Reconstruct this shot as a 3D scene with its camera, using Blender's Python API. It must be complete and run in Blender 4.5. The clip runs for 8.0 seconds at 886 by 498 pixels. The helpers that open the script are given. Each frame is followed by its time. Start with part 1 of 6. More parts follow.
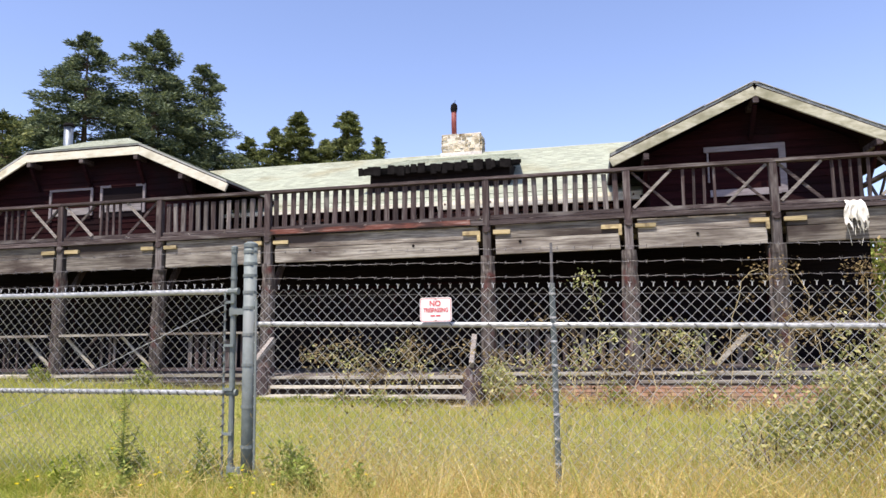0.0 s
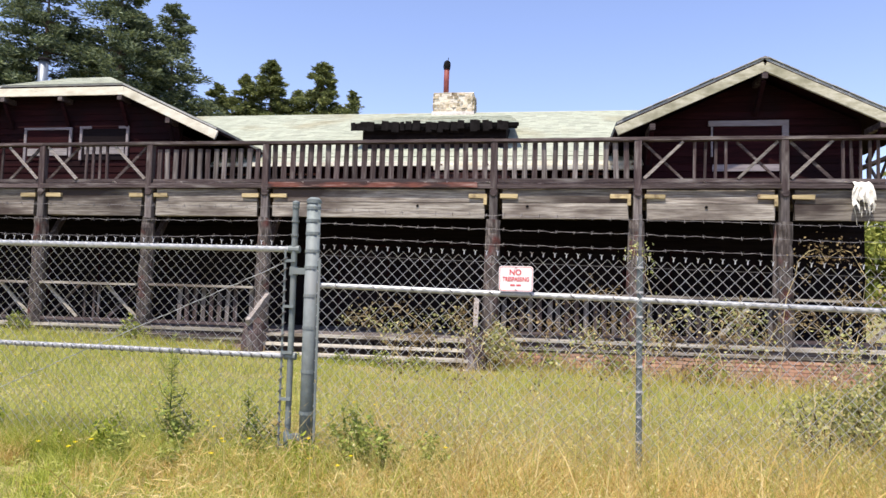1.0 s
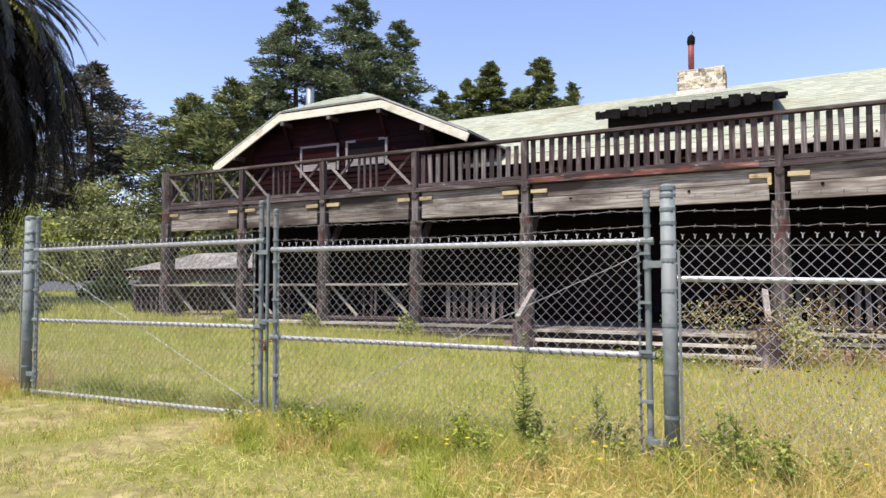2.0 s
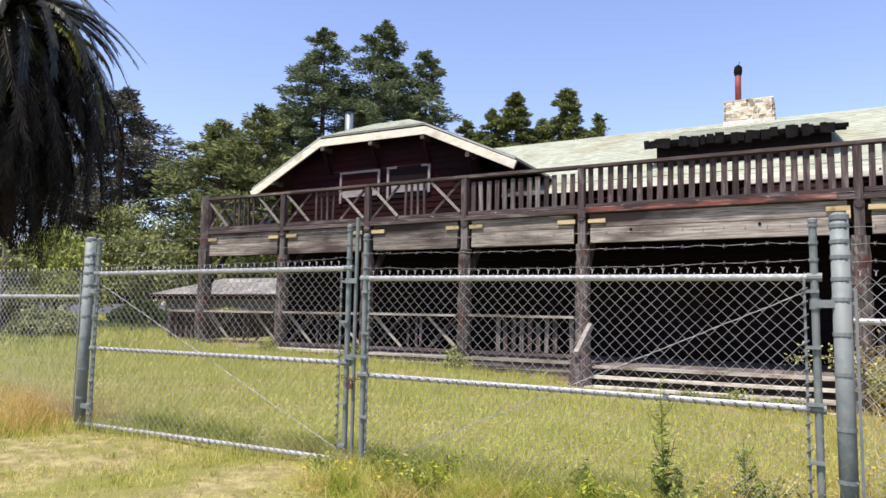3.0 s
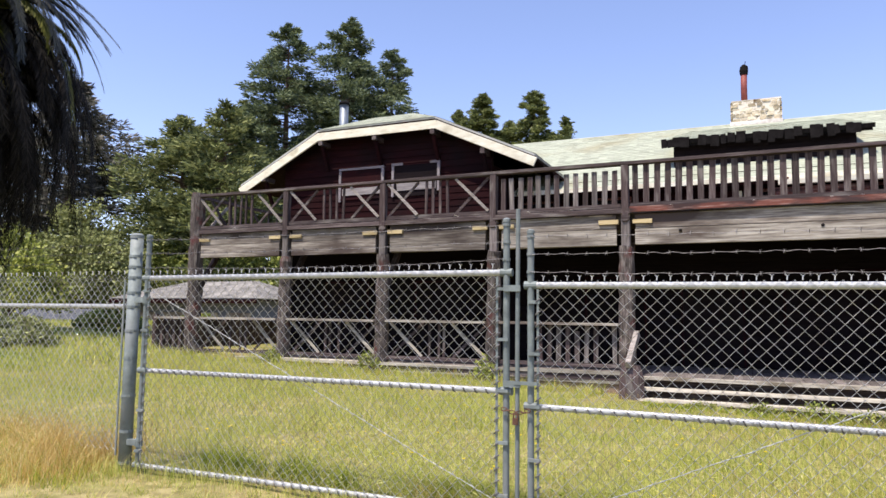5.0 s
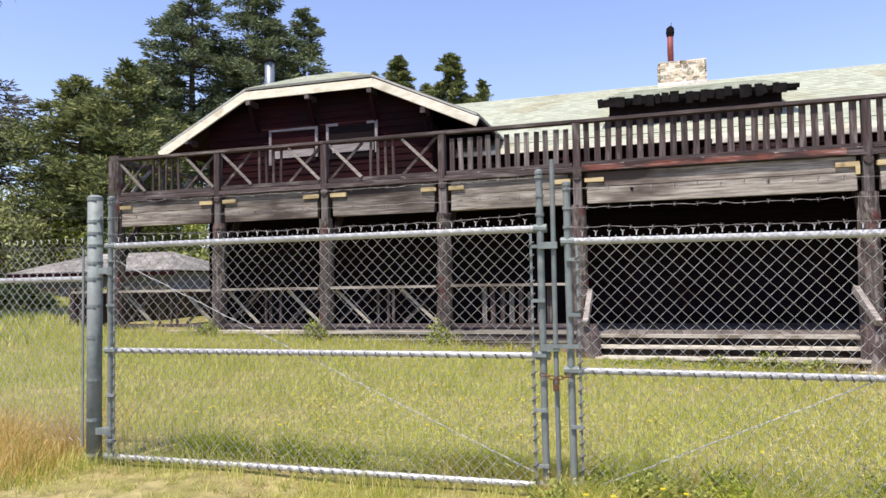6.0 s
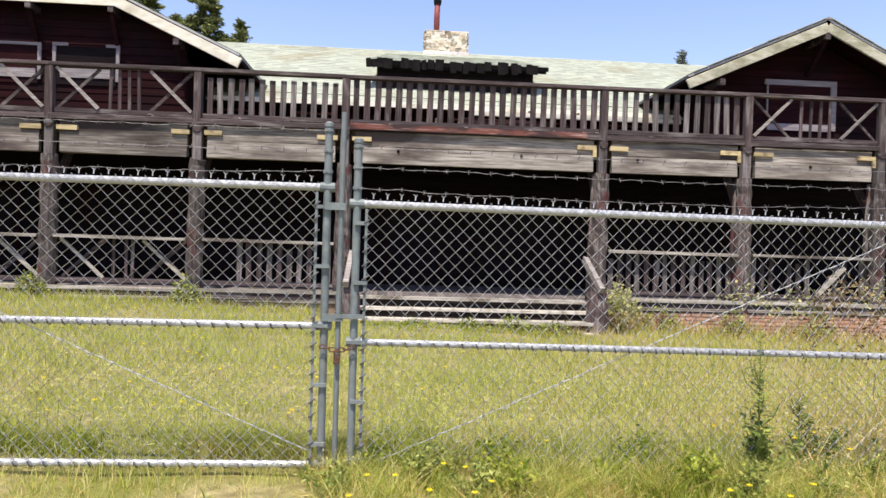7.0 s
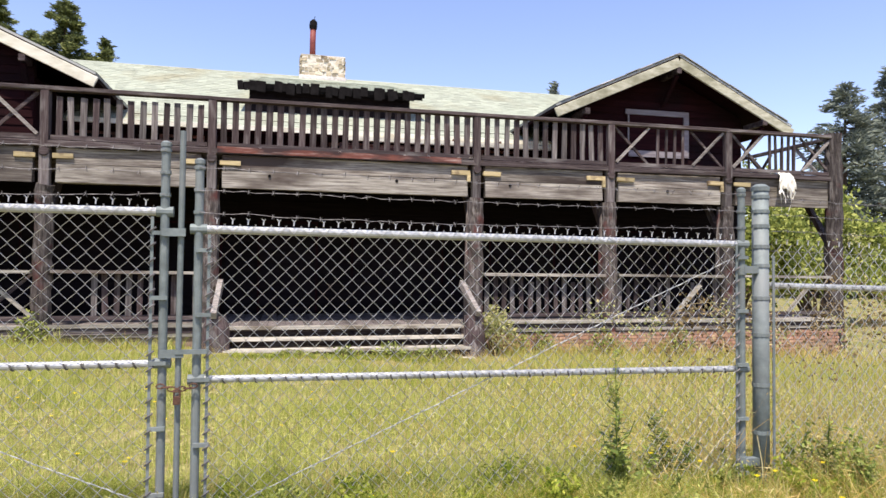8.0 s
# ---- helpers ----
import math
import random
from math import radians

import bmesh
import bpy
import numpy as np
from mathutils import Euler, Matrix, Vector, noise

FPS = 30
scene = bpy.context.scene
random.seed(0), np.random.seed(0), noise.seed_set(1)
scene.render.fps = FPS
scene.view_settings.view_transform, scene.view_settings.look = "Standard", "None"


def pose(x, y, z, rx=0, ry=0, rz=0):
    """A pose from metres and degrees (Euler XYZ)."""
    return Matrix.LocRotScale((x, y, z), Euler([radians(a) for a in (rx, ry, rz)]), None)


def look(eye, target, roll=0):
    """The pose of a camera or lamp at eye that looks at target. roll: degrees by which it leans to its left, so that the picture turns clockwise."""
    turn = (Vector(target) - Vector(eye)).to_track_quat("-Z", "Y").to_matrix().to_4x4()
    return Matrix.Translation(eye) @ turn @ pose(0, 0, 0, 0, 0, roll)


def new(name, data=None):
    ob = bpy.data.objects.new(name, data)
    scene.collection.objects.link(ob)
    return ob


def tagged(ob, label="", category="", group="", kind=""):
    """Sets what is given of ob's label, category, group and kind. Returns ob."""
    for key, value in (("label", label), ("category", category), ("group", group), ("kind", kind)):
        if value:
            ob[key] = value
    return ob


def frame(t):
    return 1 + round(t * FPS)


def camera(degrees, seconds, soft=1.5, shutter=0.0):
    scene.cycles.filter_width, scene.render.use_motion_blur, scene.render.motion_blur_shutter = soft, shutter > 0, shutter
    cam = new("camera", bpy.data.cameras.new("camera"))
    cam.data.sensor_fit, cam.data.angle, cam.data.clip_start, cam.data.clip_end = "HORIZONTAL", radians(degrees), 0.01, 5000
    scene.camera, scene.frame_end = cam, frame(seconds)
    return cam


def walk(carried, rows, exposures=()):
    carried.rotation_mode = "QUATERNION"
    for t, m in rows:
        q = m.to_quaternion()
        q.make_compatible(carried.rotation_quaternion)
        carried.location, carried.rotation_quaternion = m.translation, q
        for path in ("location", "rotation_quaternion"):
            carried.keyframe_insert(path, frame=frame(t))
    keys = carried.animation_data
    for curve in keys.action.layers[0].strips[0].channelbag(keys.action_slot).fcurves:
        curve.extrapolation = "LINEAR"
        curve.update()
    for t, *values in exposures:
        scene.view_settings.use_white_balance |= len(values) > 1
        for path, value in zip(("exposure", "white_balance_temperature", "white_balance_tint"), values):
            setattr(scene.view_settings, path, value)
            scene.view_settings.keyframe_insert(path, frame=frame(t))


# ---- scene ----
cam = camera(65.7, 8.0, soft=1.5)
PATH = [
    (0, (0.145, -0.091, 1.32), (-0.262, 1.853, 1.561), -1.0),
    (0.2, (-0.042, -0.035, 1.375), (-0.437, 1.916, 1.565), 2.4),
    (0.5, (-0.289, -0.027, 1.357), (-0.59, 1.939, 1.567), 1.5),
    (0.8, (-0.591, 0.001, 1.374), (-0.791, 1.984, 1.532), 0.7),
    (1, (-0.793, 0.019, 1.385), (-1.094, 1.992, 1.51), 1.4),
    (1.2, (-1.028, 0.033, 1.38), (-1.454, 1.983, 1.499), 0.9),
    (1.5, (-1.354, -0.003, 1.386), (-2.074, 1.863, 1.405), -1.1),
    (1.7, (-1.557, -0.004, 1.375), (-2.393, 1.811, 1.458), 0.1),
    (2.8, (-2.625, 0.143, 1.414), (-3.593, 1.888, 1.547), -1.1),
    (3, (-2.819, 0.17, 1.421), (-3.755, 1.928, 1.609), 0.9),
    (3.2, (-3.045, 0.221, 1.428), (-3.902, 2.015, 1.65), 0.6),
    (3.5, (-3.385, 0.297, 1.439), (-4.302, 2.069, 1.582), 3.5),
    (3.8, (-3.681, 0.311, 1.467), (-4.537, 2.106, 1.674), 0.2),
    (4, (-3.878, 0.32, 1.485), (-4.792, 2.092, 1.635), -1.6),
    (4.2, (-4.08, 0.363, 1.486), (-4.977, 2.137, 1.699), -1.3),
    (5.3, (-5.188, 0.597, 1.491), (-5.959, 2.432, 1.692), 1.3),
    (5.5, (-5.39, 0.64, 1.492), (-6.104, 2.494, 1.727), 1.5),
    (5.7, (-5.543, 0.651, 1.483), (-6.157, 2.544, 1.679), 1.7),
    (6, (-5.772, 0.667, 1.47), (-6.346, 2.581, 1.567), -1.1),
    (6.3, (-5.882, 0.778, 1.481), (-6.246, 2.737, 1.65), -2.3),
    (6.5, (-5.956, 0.852, 1.489), (-6.134, 2.841, 1.597), -0.3),
    (6.7, (-5.988, 0.919, 1.499), (-5.976, 2.915, 1.622), -0.7),
    (7, (-6.036, 1.02, 1.514), (-5.9, 3.015, 1.489), 1.7),
    (7.2, (-6.038, 1.063, 1.508), (-5.843, 3.053, 1.466), -0.1),
    (7.5, (-6.042, 1.128, 1.5), (-5.719, 3.1, 1.428), -0.2),
    (7.8, (-5.917, 1.14, 1.508), (-5.529, 3.102, 1.544), -0.8),
    (8, (-5.834, 1.148, 1.514), (-5.372, 3.093, 1.570), 0.5),
]
walk(cam, [(t, look(eye, target, roll)) for t, eye, target, roll in PATH], exposures=[(0.0, 0.52, 6900, 12), (8.0, 0.52, 6900, 12)])

# ---- light ----
SUN_ELEVATION, SUN_AZIMUTH = 66.0, 197.0     # degrees; azimuth clockwise from +y
world = bpy.data.worlds.new("sky")
scene.world = world
world.use_nodes = True
wn = world.node_tree.nodes
sky = wn.new("ShaderNodeTexSky")
sky.sky_type = "NISHITA"
sky.sun_disc = False
sky.sun_elevation = radians(SUN_ELEVATION)
sky.sun_rotation = radians(SUN_AZIMUTH)
sky.air_density, sky.dust_density, sky.ozone_density = 1.0, 0.6, 2.2
haze = wn.new("ShaderNodeMix")
haze.data_type, haze.blend_type = "RGBA", "MULTIPLY"
haze.inputs["Factor"].default_value = 1.0
haze.inputs["B"].default_value = (1.19, 1.10, 1.26, 1)
world.node_tree.links.new(sky.outputs[0], haze.inputs["A"])
world.node_tree.links.new(haze.outputs["Result"], wn["Background"].inputs[0])
wn["Background"].inputs[1].default_value = 0.15
sun = new("sun", bpy.data.lights.new("sun", "SUN"))
sun.data.energy, sun.data.angle, sun.data.color = 5.0, radians(0.53), (1.0, 0.95, 0.86)
saz, sel = radians(SUN_AZIMUTH), radians(SUN_ELEVATION)
sun_way = Vector((math.sin(saz) * math.cos(sel), math.cos(saz) * math.cos(sel), math.sin(sel)))
sun.matrix_world = look(sun_way * 60, (0, 0, 0))

rnd = random.Random(7)


# ---- materials ----
def ramp(nt, stops):
    r = nt.nodes.new("ShaderNodeValToRGB")
    e = r.color_ramp.elements
    while len(e) < len(stops):
        e.new(0.5)
    for i, (p, c) in enumerate(stops):
        e[i].position, e[i].color = p, (*c, 1)
    return r


def material(name, stops, scale=(1, 1, 1), freq=6.0, detail=6.0, rough=0.85, metal=0.0, bump=0.3, bump_freq=40.0,
             stain=None, stain_freq=0.7, stain_low=0.5, stain_high=0.7, stain_scale=None, vary=0.25, island=False, spec=0.3):
    """A weathered surface: grain between the stops, large stains over it, and piece-to-piece variation."""
    m = bpy.data.materials.new(name)
    m.use_nodes = True
    nt = m.node_tree
    N, L = nt.nodes, nt.links
    bsdf = N["Principled BSDF"]
    co = N.new("ShaderNodeTexCoord")
    mp = N.new("ShaderNodeMapping")
    mp.inputs["Scale"].default_value = scale
    L.new(co.outputs["Object"], mp.inputs["Vector"])
    grain = N.new("ShaderNodeTexNoise")
    grain.inputs["Scale"].default_value, grain.inputs["Detail"].default_value = freq, detail
    grain.inputs["Roughness"].default_value = 0.65
    L.new(mp.outputs[0], grain.inputs["Vector"])
    cr = ramp(nt, stops)
    L.new(grain.outputs[0], cr.inputs[0])
    colour = cr.outputs[0]
    if stain:
        sn = N.new("ShaderNodeTexNoise")
        sn.inputs["Scale"].default_value, sn.inputs["Detail"].default_value = stain_freq, 5.0
        if stain_scale:
            sm = N.new("ShaderNodeMapping")
            sm.inputs["Scale"].default_value = stain_scale
            L.new(co.outputs["Object"], sm.inputs["Vector"])
            L.new(sm.outputs[0], sn.inputs["Vector"])
        else:
            L.new(co.outputs["Object"], sn.inputs["Vector"])
        sr = ramp(nt, [(stain_low, (0, 0, 0)), (stain_high, (1, 1, 1))])
        L.new(sn.outputs[0], sr.inputs[0])
        mx = N.new("ShaderNodeMix")
        mx.data_type = "RGBA"
        mx.inputs["B"].default_value = (*stain, 1)
        L.new(sr.outputs[0], mx.inputs["Factor"])
        L.new(colour, mx.inputs["A"])
        colour = mx.outputs["Result"]
    if vary:
        if island:
            rv = N.new("ShaderNodeNewGeometry").outputs["Random Per Island"]
        else:
            rv = N.new("ShaderNodeObjectInfo").outputs["Random"]
        mr = N.new("ShaderNodeMapRange")
        mr.inputs["To Min"].default_value, mr.inputs["To Max"].default_value = 1 - vary, 1 + vary
        L.new(rv, mr.inputs["Value"])
        hs = N.new("ShaderNodeHueSaturation")
        L.new(mr.outputs[0], hs.inputs["Value"])
        L.new(colour, hs.inputs["Color"])
        colour = hs.outputs[0]
    L.new(colour, bsdf.inputs["Base Color"])
    bsdf.inputs["Roughness"].default_value, bsdf.inputs["Metallic"].default_value = rough, metal
    bsdf.inputs["Specular IOR Level"].default_value = spec
    if bump:
        bn = N.new("ShaderNodeTexNoise")
        bn.inputs["Scale"].default_value, bn.inputs["Detail"].default_value = bump_freq, 4.0
        L.new(mp.outputs[0], bn.inputs["Vector"])
        bp = N.new("ShaderNodeBump")
        bp.inputs["Strength"].default_value, bp.inputs["Distance"].default_value = bump, 0.02
        L.new(bn.outputs[0], bp.inputs["Height"])
        L.new(bp.outputs[0], bsdf.inputs["Normal"])
    return m


def leaf_material(name, stops, rough=0.6, through_light=0.35, freq=0.5, island_share=0.6, spec=0.2):
    """Leaves and blades: colour from blade to blade and from patch to patch, some light through them."""
    m = bpy.data.materials.new(name)
    m.use_nodes = True
    nt = m.node_tree
    N, L = nt.nodes, nt.links
    bsdf = N["Principled BSDF"]
    co = N.new("ShaderNodeTexCoord")
    ns = N.new("ShaderNodeTexNoise")
    ns.inputs["Scale"].default_value, ns.inputs["Detail"].default_value = freq, 3.0
    L.new(co.outputs["Object"], ns.inputs["Vector"])
    geo = N.new("ShaderNodeNewGeometry")
    mx = N.new("ShaderNodeMix")
    mx.inputs["Factor"].default_value = island_share
    L.new(ns.outputs[0], mx.inputs["A"])
    L.new(geo.outputs["Random Per Island"], mx.inputs["B"])
    cr = ramp(nt, stops)
    L.new(mx.outputs["Result"], cr.inputs[0])
    L.new(cr.outputs[0], bsdf.inputs["Base Color"])
    bsdf.inputs["Roughness"].default_value = rough
    bsdf.inputs["Specular IOR Level"].default_value = spec
    tr = N.new("ShaderNodeBsdfTranslucent")
    L.new(cr.outputs[0], tr.inputs["Color"])
    ms = N.new("ShaderNodeMixShader")
    ms.inputs[0].default_value = through_light
    L.new(bsdf.outputs[0], ms.inputs[1])
    L.new(tr.outputs[0], ms.inputs[2])
    L.new(ms.outputs[0], N["Material Output"].inputs[0])
    return m


ALONG_X, ALONG_Y, ALONG_Z = (0.35, 5, 5), (5, 0.35, 5), (5, 5, 0.35)
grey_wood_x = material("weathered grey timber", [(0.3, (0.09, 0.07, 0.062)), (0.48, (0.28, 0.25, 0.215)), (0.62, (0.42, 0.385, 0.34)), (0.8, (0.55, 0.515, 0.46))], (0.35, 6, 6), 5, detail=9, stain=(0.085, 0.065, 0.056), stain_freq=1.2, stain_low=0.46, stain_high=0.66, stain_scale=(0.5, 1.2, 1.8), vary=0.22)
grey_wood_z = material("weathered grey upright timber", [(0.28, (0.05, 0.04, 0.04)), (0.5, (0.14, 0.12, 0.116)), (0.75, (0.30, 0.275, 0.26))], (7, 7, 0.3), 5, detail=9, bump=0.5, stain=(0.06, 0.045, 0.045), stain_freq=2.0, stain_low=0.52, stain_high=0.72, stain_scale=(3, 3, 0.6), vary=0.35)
stained_beam = material("water stained beam", [(0.3, (0.05, 0.038, 0.034)), (0.46, (0.17, 0.145, 0.125)), (0.6, (0.31, 0.28, 0.245)), (0.8, (0.50, 0.465, 0.415))], (0.3, 6, 6), 5, detail=9, stain=(0.05, 0.036, 0.032), stain_freq=1.1, stain_low=0.42, stain_high=0.62, stain_scale=(0.5, 1.2, 1.8), vary=0.3)
brown_wood_x = material("dark stained rail timber", [(0.3, (0.026, 0.016, 0.017)), (0.55, (0.075, 0.055, 0.055)), (0.75, (0.19, 0.165, 0.155))], (0.3, 7, 7), 5, detail=9, bump=0.5, stain=(0.20, 0.178, 0.168), stain_freq=2.2, stain_low=0.55, stain_high=0.72, stain_scale=(0.5, 3, 3), vary=0.25)
brown_wood_z = material("dark stained upright timber", [(0.3, (0.024, 0.014, 0.015)), (0.55, (0.066, 0.046, 0.046)), (0.75, (0.16, 0.135, 0.13))], (7, 7, 0.3), 5, detail=9, bump=0.5, stain=(0.17, 0.15, 0.142), stain_freq=2.4, stain_low=0.56, stain_high=0.74, stain_scale=(3, 3, 0.6), vary=0.4)
brace_wood = material("weathered brace timber", [(0.3, (0.09, 0.075, 0.07)), (0.5, (0.22, 0.195, 0.18)), (0.75, (0.38, 0.35, 0.325))], ALONG_X, 5, detail=9, bump=0.4, vary=0.3)
pale_wood = material("bleached plank", [(0.25, (0.18, 0.16, 0.135)), (0.55, (0.36, 0.33, 0.285)), (0.8, (0.54, 0.50, 0.44))], ALONG_X, 4, stain=(0.2, 0.17, 0.13), stain_freq=1.5, vary=0.2)
tread_wood = material("sun bleached tread planks", [(0.3, (0.20, 0.175, 0.14)), (0.45, (0.38, 0.345, 0.29)), (0.6, (0.52, 0.48, 0.41)), (0.8, (0.68, 0.64, 0.56))], ALONG_X, 5, detail=9, stain=(0.19, 0.16, 0.12), stain_freq=2.2, stain_low=0.52, stain_high=0.66, vary=0.25)
yellow_wood = material("new yellow lumber", [(0.3, (0.26, 0.195, 0.105)), (0.5, (0.42, 0.33, 0.18)), (0.7, (0.54, 0.45, 0.28))], ALONG_X, 5, stain=(0.16, 0.11, 0.07), stain_freq=4.0, stain_low=0.55, stain_high=0.7, vary=0.25)
log_wood = material("rough log", [(0.32, (0.022, 0.017, 0.016)), (0.5, (0.075, 0.06, 0.056)), (0.68, (0.20, 0.178, 0.162))], (5, 5, 0.8), 4, detail=10, bump=1.0, bump_freq=12, stain=(0.085, 0.030, 0.027), stain_freq=2.6, stain_low=0.56, stain_high=0.68, vary=0.25)
maroon = material("maroon painted siding", [(0.3, (0.010, 0.003, 0.004)), (0.6, (0.023, 0.006, 0.007)), (0.85, (0.040, 0.012, 0.013))], ALONG_X, 3, stain=(0.011, 0.006, 0.007), stain_freq=0.8, vary=0.2, spec=0.06)
# Brown boards taken almost to black: the deep shade is in the base colour.
shaded_wall = material("brown wall boards, shade in the colour", [(0.3, (0.006, 0.004, 0.005)), (0.7, (0.014, 0.010, 0.011))], ALONG_X, 3, vary=0.2, spec=0.06)
red_board = material("faded red board", [(0.3, (0.09, 0.03, 0.026)), (0.5, (0.17, 0.06, 0.046)), (0.62, (0.28, 0.17, 0.15)), (0.74, (0.5, 0.42, 0.38))], ALONG_X, 4, stain=(0.05, 0.028, 0.028), stain_freq=1.8, stain_low=0.46, stain_high=0.6, stain_scale=(0.8, 2, 3), vary=0.15)
white_paint = material("weathered cream paint", [(0.25, (0.46, 0.41, 0.29)), (0.42, (0.66, 0.62, 0.49)), (0.7, (0.78, 0.755, 0.64))], (0.6, 2, 2), 5, detail=9, rough=0.7, bump=0.2, stain=(0.36, 0.31, 0.20), stain_freq=1.6, stain_low=0.55, stain_high=0.78, vary=0.05)
mossy_paint = material("mossy stained cream paint", [(0.28, (0.24, 0.225, 0.15)), (0.48, (0.43, 0.41, 0.30)), (0.7, (0.62, 0.595, 0.48))], (0.6, 2, 2), 5, detail=9, rough=0.75, bump=0.25, stain=(0.24, 0.23, 0.15), stain_freq=1.8, stain_low=0.48, stain_high=0.68, vary=0.05)
trim_paint = material("dull grey white paint", [(0.3, (0.15, 0.125, 0.13)), (0.7, (0.29, 0.26, 0.265))], ALONG_X, 4, rough=0.7, vary=0.1)
board_paint = material("peeling pale board", [(0.3, (0.14, 0.12, 0.12)), (0.5, (0.25, 0.225, 0.22)), (0.7, (0.38, 0.35, 0.34))], ALONG_X, 4, rough=0.7, vary=0.1)
shingle_mat = material("mossy grey green shingles", [(0.25, (0.23, 0.25, 0.20)), (0.45, (0.30, 0.325, 0.255)), (0.6, (0.335, 0.355, 0.28)), (0.8, (0.40, 0.41, 0.33))], (0.35, 1.5, 1.5), 5, detail=8, bump=0.3, bump_freq=50, stain=(0.25, 0.235, 0.155), stain_freq=0.55, stain_low=0.53, stain_high=0.78, vary=0.12, island=True)
old_shingle = material("bare grey brown shingles", [(0.25, (0.10, 0.095, 0.088)), (0.5, (0.18, 0.17, 0.16)), (0.8, (0.27, 0.255, 0.24))], (1, 1, 1), 2, bump=0.4, bump_freq=40, stain=(0.30, 0.28, 0.26), stain_freq=0.5, vary=0.25, island=True)
verge_grey = material("bare grey verge shingles", [(0.3, (0.26, 0.27, 0.26)), (0.7, (0.44, 0.45, 0.43))], freq=4, bump=0.3, vary=0.2)
stone_mat = material("cream and tan fieldstone", [(0.25, (0.20, 0.14, 0.08)), (0.42, (0.40, 0.33, 0.22)), (0.58, (0.56, 0.50, 0.39)), (0.8, (0.72, 0.69, 0.60))], (1, 1, 1), 3.2, bump=0.7, bump_freq=22, stain=(0.22, 0.14, 0.07), stain_freq=1.6, stain_low=0.50, stain_high=0.66, vary=0.45)
mortar_mat = material("pale mortar", [(0.3, (0.46, 0.42, 0.35)), (0.7, (0.62, 0.58, 0.50))], freq=12)
brick_mat = material("orange red brick", [(0.25, (0.24, 0.12, 0.078)), (0.5, (0.39, 0.215, 0.145)), (0.75, (0.52, 0.345, 0.245))], freq=9, stain=(0.36, 0.27, 0.19), stain_freq=1.6, stain_low=0.5, stain_high=0.7, vary=0.22)
joint_mat = material("dirty brick joints", [(0.3, (0.20, 0.14, 0.10)), (0.7, (0.34, 0.25, 0.18))], freq=12)
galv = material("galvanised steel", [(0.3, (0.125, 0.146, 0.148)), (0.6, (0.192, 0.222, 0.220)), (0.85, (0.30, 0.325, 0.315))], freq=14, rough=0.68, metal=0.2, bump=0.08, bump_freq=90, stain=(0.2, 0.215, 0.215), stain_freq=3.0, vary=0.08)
wire_mat = material("dull galvanised wire", [(0.3, (0.47, 0.465, 0.47)), (0.7, (0.64, 0.635, 0.635))], freq=8, rough=0.55, metal=0.25, bump=0, stain=(0.22, 0.17, 0.14), stain_freq=2.5, stain_low=0.55, stain_high=0.75, vary=0.0)
# Lighter copy of the galvanised steel: the sun's gleam on rails, painted in.
galv_sunlit = material("galvanised steel, sunlit tone", [(0.3, (0.36, 0.365, 0.365)), (0.6, (0.50, 0.505, 0.505)), (0.85, (0.64, 0.64, 0.63))], freq=18, rough=0.42, metal=0.3, bump=0.05, bump_freq=90, stain=(0.40, 0.40, 0.39), stain_freq=3.0, vary=0.05)
old_wire = material("aged dark wire", [(0.3, (0.08, 0.075, 0.08)), (0.7, (0.18, 0.17, 0.17))], freq=20, rough=0.6, metal=0.3, bump=0, vary=0.0)
rust = material("rusty steel", [(0.3, (0.06, 0.03, 0.022)), (0.7, (0.16, 0.08, 0.055))], freq=30, rough=0.8, metal=0.2, vary=0.1)
pipe_red = material("rusted red stovepipe", [(0.3, (0.14, 0.03, 0.028)), (0.7, (0.27, 0.07, 0.055))], freq=6, rough=0.6, vary=0.0)
# Soot on cowl and pipe; on the dormer and upper windows it paints shade.
soot_and_shade = material("black of sooty metal and of painted shade", [(0.3, (0.006, 0.005, 0.005)), (0.7, (0.016, 0.014, 0.014))], freq=8, rough=0.8, vary=0.0, spec=0.05)
tin = material("bright galvanised flue", [(0.3, (0.14, 0.165, 0.20)), (0.7, (0.24, 0.27, 0.315))], freq=5, rough=0.5, metal=0.5, bump=0.05, vary=0.0)
sign_white = material("white enamelled sign", [(0.3, (0.76, 0.72, 0.72)), (0.7, (0.84, 0.82, 0.81))], freq=9, rough=0.4, bump=0.03, vary=0)
sign_red = material("faded red print", [(0.3, (0.55, 0.045, 0.06)), (0.7, (0.66, 0.09, 0.10))], freq=14, rough=0.5, bump=0, vary=0)
cloth_white = material("bleached white cloth", [(0.3, (0.42, 0.36, 0.27)), (0.46, (0.72, 0.69, 0.62)), (0.7, (0.82, 0.81, 0.78))], freq=8, detail=8, bump=0.6, bump_freq=30, rough=0.95, vary=0)
scrap_white = material("peeled pale paint scraps", [(0.3, (0.45, 0.40, 0.36)), (0.7, (0.74, 0.70, 0.66))], freq=10, vary=0.2)
soil = material("dry soil and thatch", [(0.25, (0.10, 0.08, 0.035)), (0.45, (0.21, 0.175, 0.075)), (0.6, (0.32, 0.27, 0.125)), (0.8, (0.44, 0.38, 0.19))], freq=7, detail=10, bump=0.7, bump_freq=25, stain=(0.16, 0.16, 0.035), stain_freq=1.1, stain_low=0.42, stain_high=0.6, vary=0)
bluegrey = material("blue grey wall paint", [(0.3, (0.10, 0.11, 0.14)), (0.7, (0.16, 0.17, 0.205))], freq=3, vary=0.05)
